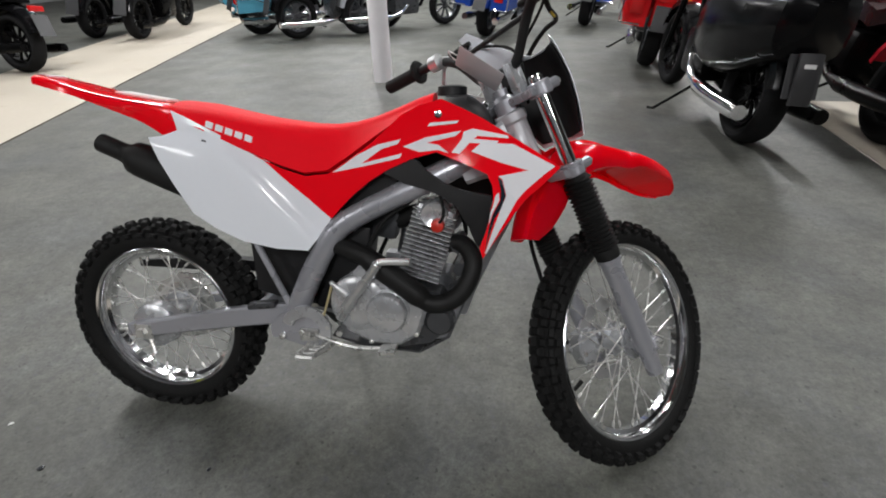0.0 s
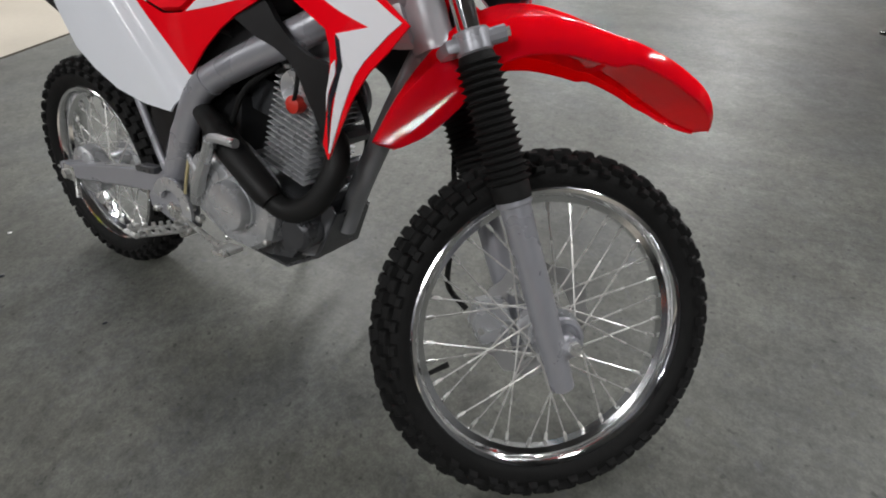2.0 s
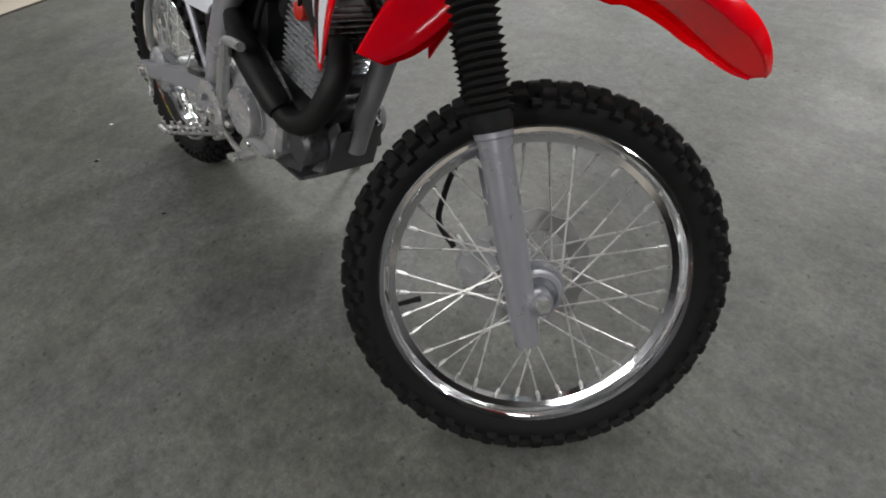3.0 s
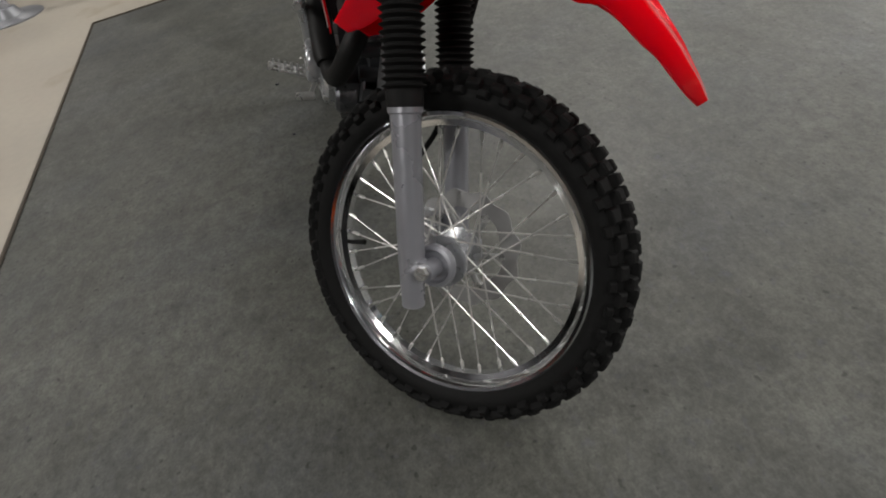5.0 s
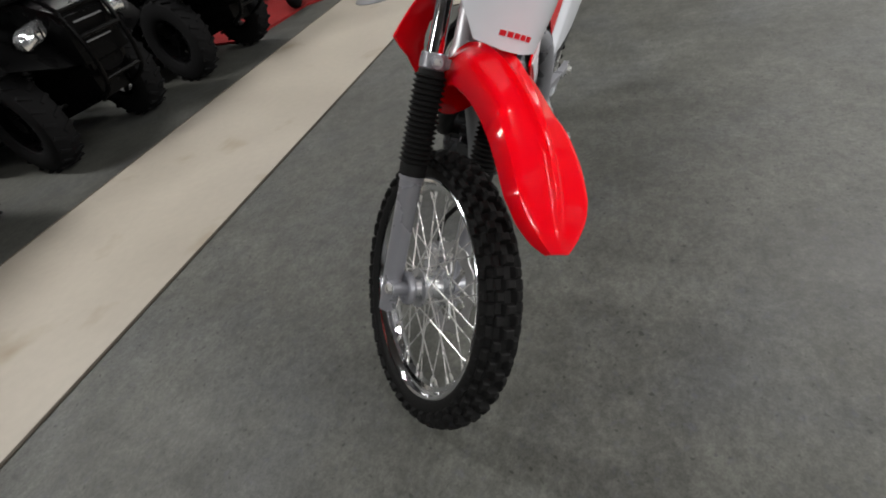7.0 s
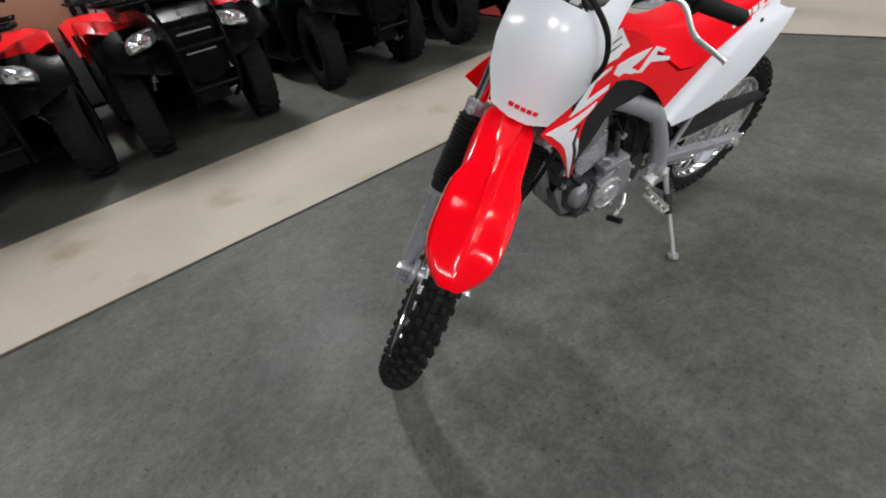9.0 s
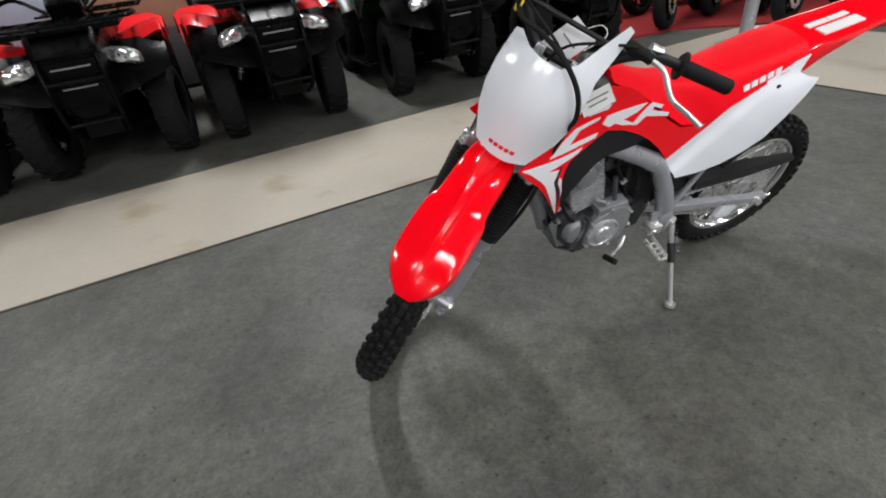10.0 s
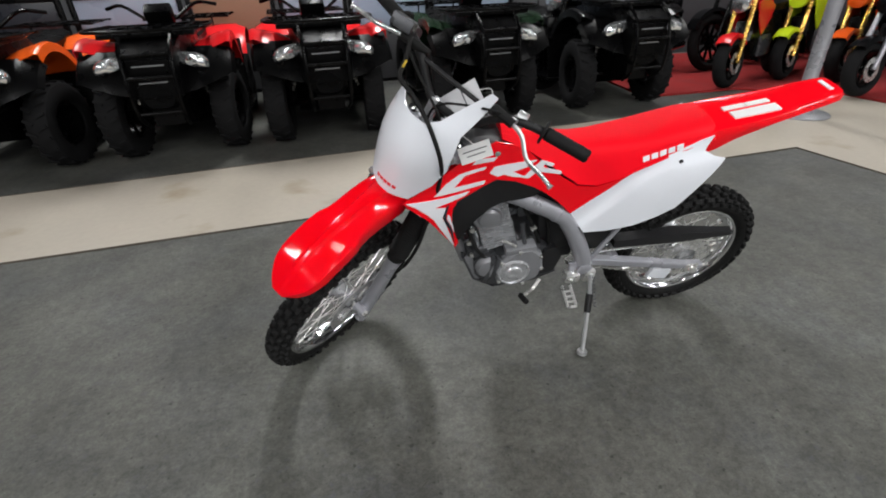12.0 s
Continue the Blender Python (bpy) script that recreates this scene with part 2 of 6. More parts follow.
def add(bm, other):
    """Joins other into bm."""
    table = {v: bm.verts.new(v.co) for v in other.verts}
    for fc in other.faces:
        bm.faces.new([table[v] for v in fc.verts])
    other.free()
    return bm


def loft(sections, closed=True, caps=True):
    """A skin over rows of points."""
    bm = bmesh.new()
    rows = [[bm.verts.new(Vector(q)) for q in row] for row in sections]
    n = len(rows[0])
    for a, b in zip(rows, rows[1:]):
        for k in range(n if closed else n - 1):
            bm.faces.new((a[k], a[(k + 1) % n], b[(k + 1) % n], b[k]))
    if closed and caps:
        bm.faces.new(rows[0][::-1]), bm.faces.new(rows[-1])
    return bm


def shell(rows, downs, t):
    """A closed sheet over rows of points, t thick along each row's own way down."""
    bm = bmesh.new()
    top = [[bm.verts.new(Vector(q)) for q in row] for row in rows]
    low = [[bm.verts.new(Vector(q) + Vector(d) * t) for q in row] for row, d in zip(rows, downs)]
    n = len(rows[0])
    for i in range(len(rows) - 1):
        for k in range(n - 1):
            bm.faces.new((top[i][k], top[i][k + 1], top[i + 1][k + 1], top[i + 1][k]))
            bm.faces.new((low[i][k], low[i + 1][k], low[i + 1][k + 1], low[i][k + 1]))
        for k in (0, n - 1):
            bm.faces.new((top[i][k], top[i + 1][k], low[i + 1][k], low[i][k]))
    for i in (0, len(rows) - 1):
        for k in range(n - 1):
            bm.faces.new((top[i][k], top[i][k + 1], low[i][k + 1], low[i][k]))
    return bm


def two_skins(top_rows, low_rows):
    """A closed body between an upper and a lower skin that share their outline's order."""
    bm = bmesh.new()
    top = [[bm.verts.new(Vector(q)) for q in row] for row in top_rows]
    low = [[bm.verts.new(Vector(q)) for q in row] for row in low_rows]
    n = len(top[0])
    for i in range(len(top) - 1):
        for k in range(n - 1):
            bm.faces.new((top[i][k], top[i][k + 1], top[i + 1][k + 1], top[i + 1][k]))
            bm.faces.new((low[i][k], low[i + 1][k], low[i + 1][k + 1], low[i][k + 1]))
        for k in (0, n - 1):
            bm.faces.new((top[i][k], top[i + 1][k], low[i + 1][k], low[i][k]))
    for i in (0, len(top) - 1):
        for k in range(n - 1):
            bm.faces.new((top[i][k], top[i][k + 1], low[i][k + 1], low[i][k]))
    return bm


def smooth_rows(rows, steps=3):
    """More rows between the rows, on smooth lines."""
    lines = [smooth_path([row[k] for row in rows], steps) for k in range(len(rows[0]))]
    return [[line[i] for line in lines] for i in range(len(lines[0]))]


def thicken(bm, t):
    bmesh.ops.recalc_face_normals(bm, faces=bm.faces[:])
    bmesh.ops.solidify(bm, geom=bm.faces[:], thickness=t)
    return bm


def panel(outline, depth, thick=0.004, step=0.025, lift=0.0, sign=1):
    """A sheet cut to an outline in (x, z) and bent to y = sign * depth(x, z)."""
    bm = bmesh.new()
    bm.faces.new([bm.verts.new((x, 0, z)) for x, z in outline])
    xs, zs = [q[0] for q in outline], [q[1] for q in outline]
    for lo, hi, no in ((min(xs), max(xs), (1, 0, 0)), (min(zs), max(zs), (0, 0, 1))):
        k = math.floor(lo / step) + 1
        while k * step < hi - 1e-4:
            co = tuple(k * step * c for c in no)
            bmesh.ops.bisect_plane(bm, geom=bm.verts[:] + bm.edges[:] + bm.faces[:], plane_co=co, plane_no=no, dist=1e-6)
            k += 1
    bmesh.ops.triangulate(bm, faces=bm.faces[:])
    back = {}
    for v in bm.verts[:]:
        y = depth(v.co.x, v.co.z) + lift
        back[v] = bm.verts.new((v.co.x, sign * (y - thick), v.co.z))
        v.co.y = sign * y
    rim = [e for e in bm.edges if len(e.link_faces) == 1]
    for fc in bm.faces[:]:
        bm.faces.new([back[v] for v in reversed(fc.verts)])
    for e in rim:
        a, b = e.verts
        bm.faces.new((a, b, back[b], back[a]))
    return bm


def blend(knots, sigma=0.10):
    """A smooth depth from knots of (x, z, y)."""
    def depth(x, z):
        w = [math.exp(-((x - a) ** 2 + (z - b) ** 2) / (2 * sigma * sigma)) + 1e-9 for a, b, _ in knots]
        return sum(q * k[2] for q, k in zip(w, knots)) / sum(w)
    return depth


# ---- setting ----
def slab(name, x0, x1, y0, y1, z0, z1, material, label, category):
    bm = box(bmesh.new(), (x1 - x0, y1 - y0, z1 - z0), pose((x0 + x1) / 2, (y0 + y1) / 2, (z0 + z1) / 2))
    ob = part(name, bm, material, smooth=False)
    return tagged(ob, label, category, "", "structure")


X0, X1, Y0, Y1 = -13.0, 11.0, -5.6, 17.0
slab("floor", X0 - 0.2, X1 + 0.2, Y0 - 0.2, Y1 + 0.2, -0.1, 0.0, FLOOR, "worn speckled grey showroom floor", "floor")
slab("ceiling", X0 - 0.2, X1 + 0.2, Y0 - 0.2, Y1 + 0.2, CEILING, CEILING + 0.1, CEIL, "plain grey showroom ceiling", "ceiling")
slab("wall_north", X0, X1, Y1, Y1 + 0.2, 0, CEILING, WALL, "plain pale painted wall", "wall")
slab("wall_west", X0 - 0.2, X0, Y0 - 0.2, Y1 + 0.2, 0, CEILING, WALL, "plain pale painted wall", "wall")
slab("wall_east", X1, X1 + 0.2, Y0 - 0.2, Y1 + 0.2, 0, CEILING, WALL, "plain pale painted wall", "wall")
slab("wall_south", X0, X1, Y0 - 0.2, Y0, 0, CEILING, DARKWALL, "dark painted wall behind the quad bikes", "wall")

# the cream sheets laid as walkways, meeting at a corner
SX, SY, SLOPE, SWIDE = -1.96, -1.452, 0.111, 1.08
RUN = math.degrees(math.atan(SLOPE))


def walkway(name, corners, label):
    bm = bmesh.new()
    bm.faces.new([bm.verts.new((x, y, 0.0)) for x, y in corners])
    ret = bmesh.ops.extrude_face_region(bm, geom=bm.faces[:])
    bmesh.ops.translate(bm, vec=(0, 0, 0.006), verts=[v for v in ret["geom"] if isinstance(v, bmesh.types.BMVert)])
    bmesh.ops.bevel(bm, geom=[e for e in bm.edges if all(v.co.z > 0.001 for v in e.verts)], offset=0.002, segments=1, affect="EDGES")
    ob = part(name, bm, BOARD, smooth=False)
    return tagged(ob, label, "walkway", "", "structure")


def on_run(x, off=0.0):
    return (x, SY + SLOPE * (x - SX) + off)


L2 = -0.225
walkway("pavement_1", [on_run(SX), on_run(9.0), (9.0, -1.145), (-3.50, -2.829), (SX - 1.55 + L2 * 15, SY + 14.4), (SX + L2 * 15, SY + 15)], "cream sheet walkway with brown stains on the grey floor")
walkway("pavement_2", [(3.05, 1.0), (3.22, 3.5), (4.7, 3.5), (4.5, 1.0)], "cream sheet walkway beside parked motorcycles")
EDGE = mat("dark sealed joint", (0.07, 0.055, 0.04), 0.6)


def joint(points, label):
    ob = part("trim", tube([(x, y, 0.004) for x, y in points], 0.0055, 6), EDGE)
    tagged(ob, label, "floor joint", "", "structure")


joint([on_run(SX + 0.01, 0.006), on_run(9.0, 0.006)], "dark joint along the cream walkway")
joint([(-3.49, -2.834), (9.0, -1.150)], "dark joint along the cream walkway")
joint([on_run(SX + 0.006, 0.004), (SX + L2 * 15 + 0.006, SY + 15)], "dark joint along the cream walkway")

bm = bmesh.new()
ring = [bm.verts.new((x, y, 0.0)) for x, y in ((-1.70, -3.15), (-2.75, -3.20), (-3.58, -2.62), (-3.75, -1.9), (-9.0, -1.9), (-9.0, -5.4), (-1.70, -5.4))]
lid = [bm.verts.new(v.co + Vector((0, 0, 0.02))) for v in ring]
bm.faces.new(lid), bm.faces.new(ring[::-1])
for k in range(len(ring)):
    bm.faces.new((ring[k], ring[(k + 1) % len(ring)], lid[(k + 1) % len(ring)], lid[k]))
tagged(part("carpet", bm, CARPET, smooth=False), "red display carpet under small motorcycles", "carpet", "", "structure")


def pole(name, x, y, r, material, label, plate):
    top = thing(name, pose(x, y, 0), label, "pillar", "", "structure")
    part("shaft", lathe(bmesh.new(), [(0.0, r), (CEILING - 0.01, r)], 28, "z"), material, top)
    if plate:
        part("base_plate", lathe(bmesh.new(), [(0.0, plate), (0.014, plate), (0.020, plate - 0.008), (0.030, r + 0.05), (0.085, r + 0.022), (0.090, r + 0.004)], 40, "z"), GREYSTEEL, top, "grey round base plate")


POLE = mat("white painted post", (0.66, 0.64, 0.66), 0.45, vary=0.06, bump=0.06)
pole("pillar_1", -0.37, 4.10, 0.095, POLE, "round white painted steel post", 0)
pole("pillar_2", -2.64, -2.21, 0.056, SILVER, "grey steel post on a round base plate", 0.235)

TUBEGLOW = glow("lamp diffuser", (1.0, 0.97, 0.92), 3.0)


def ceiling_light(x, y, p):
    lamp = thing("ceiling_light", pose(x, y, CEILING - 0.001, 0, 0, 90), "long white fluorescent ceiling light", "ceiling light", "ceiling lights")
    part("housing", box(bmesh.new(), (2.4, 0.40, 0.07), pose(0, 0, -0.036), 0.01), CEIL, lamp)
    part("diffuser", box(bmesh.new(), (2.3, 0.34, 0.02), pose(0, 0, -0.082), 0.005), TUBEGLOW, lamp)


for spot in TUBE_ROWS:
    ceiling_light(*spot)

# ---- the dirt bike ----
LEAN = 16.2
BIKE = pose(0, 0, 0, -LEAN, 0, 0)
bike = thing("dirt_bike", BIKE, "red and white off-road motorcycle leaning on its kickstand", "motorcycle")
STEER, RAKE, HEAD = 44.95, 26.38, Vector((1.1152, 0, 0.5049))
U = Vector((math.cos(radians(RAKE)), 0, math.sin(radians(RAKE))))
A = Vector((-math.sin(radians(RAKE)), 0, math.cos(radians(RAKE))))
V = Vector((0, 1, 0))
UF = U * math.cos(radians(STEER)) + V * math.sin(radians(STEER))
VF = V * math.cos(radians(STEER)) - U * math.sin(radians(STEER))
# steering frame: x ahead across the fork, y to its left, z up along the fork
FORK = Matrix(((UF.x, VF.x, A.x, HEAD.x), (UF.y, VF.y, A.y, HEAD.y), (UF.z, VF.z, A.z, HEAD.z), (0, 0, 0, 1)))


def tyre_mesh(radius, bead, width, knob_h):
    """An off-road tyre: a round carcass with rows of blocks."""
    base = radius - knob_h
    half_w, half_h = width / 2, (base - bead) / 2 + 0.004
    mid = base - half_h

    def section(a):
        """A point of the carcass and the way out of it, at an angle from the crown."""
        p = Vector((mid + math.cos(a) * half_h, math.sin(a) * half_w))
        return p, Vector((math.cos(a) / half_h, math.sin(a) / half_w)).normalized()

    prof = []
    for k in range(17):
        a = radians(-158 + 316 * k / 16)
        p, _ = section(a)
        prof.append((p.y, p.x))
    bm = bmesh.new()
    rings = []
    seg = 72
    for y, r in prof:
        rings.append([bm.verts.new((math.cos(2 * math.pi * k / seg) * r, y, math.sin(2 * math.pi * k / seg) * r)) for k in range(seg)])
    for a, b in zip(rings, rings[1:] + rings[:1]):
        for k in range(seg):
            bm.faces.new((a[k], a[(k + 1) % seg], b[(k + 1) % seg], b[k]))
    return bm, section


def tread_blocks(wheel, section, knob_rows, knobs, knob_h, seed):
    """Rows of separate rubber blocks standing on the carcass."""
    rng = random.Random(seed)
    for side_angle, long_, wide, off in knob_rows:
        h = knob_h * (1.0 if abs(side_angle) < 0.8 else 0.8)
        bm = bmesh.new()
        q = []
        for dx, grow in ((-0.003, 1.14), (h * 0.75, 0.90), (h, 0.66)):
            for sy, sz in ((-1, -1), (1, -1), (1, 1), (-1, 1)):
                q.append(bm.verts.new((dx, sy * wide / 2 * grow, sz * long_ / 2 * grow)))
        bm.faces.new(q[8:])
        for a in (0, 4):
            for k in range(4):
                bm.faces.new((q[a + k], q[a + (k + 1) % 4], q[a + 4 + (k + 1) % 4], q[a + 4 + k]))
        p, out = section(side_angle)
        across = Vector((-out.y, out.x))
        lay = Matrix(((out.x, across.x, 0, p.x), (out.y, across.y, 0, p.y), (0, 0, 1, 0), (0, 0, 0, 1)))
        first = None
        for k in range(knobs):
            th = 2 * math.pi * (k + off) / knobs + rng.uniform(-0.006, 0.006)
            m = Matrix.Rotation(-th, 4, "Y") @ lay
            if first is None:
                first = part("tread_block", bm, TYRE, wheel, "", m, smooth=False)
            else:
                shared("tread_block", first, m, wheel)


def spoked_wheel(name, m, radius, rim_r, width, label, hub_w, flange_r, seed, knobs, spokes=36, turn=0.0):
    """A wheel turning about its own y axis: hub, rim, spokes, nipples and tyre."""
    hub_r = flange_r * 0.62
    prof = [(-hub_w - 0.012, 0.012), (-hub_w - 0.012, 0.022), (-hub_w, 0.026), (-hub_w, flange_r), (-hub_w + 0.006, flange_r), (-hub_w + 0.012, hub_r), (0, hub_r * 0.86),
            (hub_w - 0.012, hub_r), (hub_w - 0.006, flange_r), (hub_w, flange_r), (hub_w, 0.026), (hub_w + 0.012, 0.022), (hub_w + 0.012, 0.012)]
    wheel = part(name, lathe(bmesh.new(), prof, 40), ALLOY, bike, label, m)
    rows = [(0.0, 0.019, 0.024, 0.0), (0.45, 0.021, 0.017, 0.5), (-0.45, 0.021, 0.017, 0.5), (0.88, 0.025, 0.015, 0.0), (-0.88, 0.025, 0.015, 0.0), (1.28, 0.018, 0.012, 0.5), (-1.28, 0.018, 0.012, 0.5)]
    bm, section = tyre_mesh(radius, rim_r - 0.004, width, 0.0125)
    part("tyre", bm, TYRE, wheel, "black knobbly off-road tyre")
    tread_blocks(wheel, section, rows, knobs, 0.0125, seed)
    w = width * 0.37
    r = rim_r
    rim = [(-w, r), (-w - 0.002, r - 0.004), (-w, r - 0.010), (-w + 0.006, r - 0.014), (-w * 0.45, r - 0.017), (-w * 0.3, r - 0.027), (w * 0.3, r - 0.027), (w * 0.45, r - 0.017), (w - 0.006, r - 0.014),
           (w, r - 0.010), (w + 0.002, r - 0.004), (w, r), (w - 0.004, r - 0.004), (w * 0.4, r - 0.010), (-w * 0.4, r - 0.010), (-w + 0.004, r - 0.004)]
    part("rim", lathe(bmesh.new(), rim, 72, close=True), RIM, wheel, "polished aluminium rim")
    first = nip = None
    for k in range(spokes):
        side = 1 if k % 2 else -1
        out = 1 if (k // 2) % 2 else -1
        th = 2 * math.pi * (k + 0.5) / spokes + turn
        hub_th = th + out * 1.42
        p = Vector((math.cos(hub_th) * (flange_r - 0.006), side * (hub_w - 0.003), math.sin(hub_th) * (flange_r - 0.006)))
        q = Vector((math.cos(th) * (rim_r - 0.030), side * 0.004, math.sin(th) * (rim_r - 0.030)))
        d = q - p
        mm = Matrix.Translation(p) @ d.to_track_quat("Z", "Y").to_matrix().to_4x4()
        mn = Matrix.Translation(q) @ d.to_track_quat("Z", "Y").to_matrix().to_4x4()
        if first is None:
            first = part("spoke", sweep(bmesh.new(), [(0, 0, 0), (0, 0, d.length)], 0.0017, 6), SPOKE, wheel, "", mm)
            nip = part("nipple", sweep(bmesh.new(), [(0, 0, -0.014), (0, 0, 0.004)], 0.0034, 6), ZINC, wheel, "", mn)
        else:
            shared("spoke", first, mm @ Matrix.Diagonal((1, 1, d.length / first.data.vertices[-1].co.z if first.data.vertices[-1].co.z else 1, 1)), wheel)
            shared("nipple", nip, mn, wheel)
    return wheel


AXLE_F = Vector((0.060, 0.0, -0.262))
front_wheel = spoked_wheel("front_wheel", FORK @ Matrix.Translation(AXLE_F) @ Matrix.Rotation(0.35, 4, "Y"), 0.3185, 0.2550, 0.078, "front wheel with bright wire spokes", 0.034, 0.046, 1, 44)
rear_wheel = spoked_wheel("rear_wheel", pose(0, 0, 0.2855), 0.2865, 0.2115, 0.098, "rear wheel with bright wire spokes", 0.045, 0.062, 2, 40)


def wave_disc(parent, r_out, r_in, y, label):
    """A thin brake disc with a wavy edge and drilled holes."""
    bm = bmesh.new()
    seg = 96
    rows = []
    for yy in (y - 0.0018, y + 0.0018):
        rows.append([bm.verts.new((math.cos(2 * math.pi * k / seg) * r, yy, math.sin(2 * math.pi * k / seg) * r)) for k in range(seg) for r in (r_out + 0.004 * math.cos(12 * 2 * math.pi * k / seg),)])
        rows.append([bm.verts.new((math.cos(2 * math.pi * k / seg) * r, yy, math.sin(2 * math.pi * k / seg) * r)) for k in range(seg) for r in (r_in + 0.003 * math.cos(6 * 2 * math.pi * k / seg),)])
    o0, i0, o1, i1 = rows
    for a, b in ((o0, i0), (i0, i1), (i1, o1), (o1, o0)):
        for k in range(seg):
            bm.faces.new((a[k], a[(k + 1) % seg], b[(k + 1) % seg], b[k]))
    disc = part("brake_disc", bm, DISC, parent, label)
    arm = sweep(bmesh.new(), [(0.03, y, 0), (math.cos(0.25) * (r_in + 0.003), y, math.sin(0.25) * (r_in + 0.003))], 0.006, 6)
    first = part("disc_arm", arm, DISC, parent)
    for k in range(1, 6):
        shared("disc_arm", first, Matrix.Rotation(math.pi * k / 3, 4, "Y"), parent)
    rivet = part("disc_bolt", lathe(bmesh.new(), [(y - 0.006, 0.005), (y - 0.006, 0.008), (y + 0.006, 0.008), (y + 0.006, 0.005)], 10, "y", (r_in - 0.004, 0, 0.018)), ZINC, parent)
    for k in range(1, 6):
        shared("disc_bolt", rivet, Matrix.Rotation(math.pi * k / 3, 4, "Y"), parent)
    return disc


wave_disc(front_wheel, 0.110, 0.078, 0.052, "wavy steel brake disc")
part("brake_drum", lathe(bmesh.new(), [(-0.085, 0.012), (-0.085, 0.045), (-0.075, 0.062), (-0.047, 0.066), (-0.046, 0.02)], 36), ALLOY, rear_wheel, "cast alloy drum brake plate")
part("sprocket", lathe(bmesh.new(), [(0.058, 0.045), (0.058, 0.098), (0.064, 0.098), (0.064, 0.045)], 48, close=True), ZINC, rear_wheel)
part("valve_stem", tube([(-0.2285, 0, 0.0), (-0.190, -0.002, 0.004)], [0.004, 0.0055], 8), RUBBER, front_wheel, "black valve stem", Matrix.Rotation(-0.35, 4, "Y"))


def fpart(name, bm, material, parent=None, label=""):
    """A part laid out in the steering frame."""
    return part(name, bm, material, parent or bike, label, FORK.copy() if parent is None else None)


# fork
for s in (-1, 1):
    lab = "silver fork leg under a ribbed black boot"
    leg = fpart("fork_leg", lathe(bmesh.new(), [(-0.333, 0.012), (-0.329, 0.0195), (-0.24, 0.0225), (-0.05, 0.0235), (-0.014, 0.0245), (-0.012, 0.0275), (0.004, 0.0275), (0.006, 0.02)], 28, "z", (0.03, 0.085 * s, 0)), SILVER, None, lab)
    ribs = [(0.0, 0.030)]
    for k in range(17):
        z = 0.022 + 0.180 * k / 17
        grow = 0.0015 * math.cos(k)
        ribs += [(z, 0.0275), (z + 0.0045, 0.0345 + grow * 0.3), (z + 0.008, 0.0275)]
    ribs = [(-0.004, 0.0285), (0.018, 0.0295)] + ribs[1:] + [(0.207, 0.026), (0.212, 0.022)]
    part("boot", lathe(bmesh.new(), ribs, 28, "z", (0.03, 0.085 * s, 0)), RUBBER, leg, "ribbed black rubber fork boot")
    part("stanchion", lathe(bmesh.new(), [(0.20, 0.0165), (0.445, 0.0165), (0.450, 0.012)], 24, "z", (0.03, 0.085 * s, 0)), CHROME, leg, "chrome fork tube")
    knob = bmesh.new()
    sweep(knob, [(0.03, 0.085 * s, AXLE_F.z), (0.062, 0.085 * s, AXLE_F.z)], [0.022, 0.018], 14)
    sweep(knob, [(0.060, 0.060 * s, AXLE_F.z), (0.060, 0.100 * s, AXLE_F.z)], 0.0165, 16)
    part("axle_lug", knob, SILVER, leg)
    nut = bmesh.new()
    sweep(nut, [(0.060, 0.098 * s, AXLE_F.z), (0.060, 0.110 * s, AXLE_F.z)], 0.012, 6)
    sweep(nut, [(0.060, 0.036 * s, AXLE_F.z), (0.060, 0.064 * s, AXLE_F.z)], 0.010, 12)
    part("axle_nut", nut, ZINC, leg, "zinc plated axle nut")

for z, name, lab in ((0.225, "lower_clamp", "silver lower fork clamp"), (0.418, "top_clamp", "silver top fork clamp")):
    bm = bmesh.new()
    box(bm, (0.062, 0.196, 0.020), pose(0.018, 0, z), 0.007)
    for s in (-1, 1):
        lathe(bm, [(z - 0.016, 0.024), (z - 0.013, 0.027), (z + 0.013, 0.027), (z + 0.016, 0.024)], 20, "z", (0.03, 0.085 * s, 0))
        sweep(bm, [(0.045, 0.090 * s, z), (0.076, 0.098 * s, z)], 0.012, 10)
    clamp = fpart(name, bm, SILVER, None, lab)
    for s in (-1, 1):
        part("bolt", sweep(bmesh.new(), [(0.072, 0.097 * s, z), (0.082, 0.100 * s, z)], 0.007, 6), ZINC, clamp)
        part("cap", sweep(bmesh.new(), [(0.03, 0.085 * s, z + 0.014), (0.03, 0.085 * s, z + 0.024)], 0.013, 6), ZINC, clamp)
fpart("steering_stem", lathe(bmesh.new(), [(0.20, 0.02), (0.20, 0.028), (0.43, 0.028), (0.44, 0.017), (0.455, 0.017)], 20, "z"), SILVER)

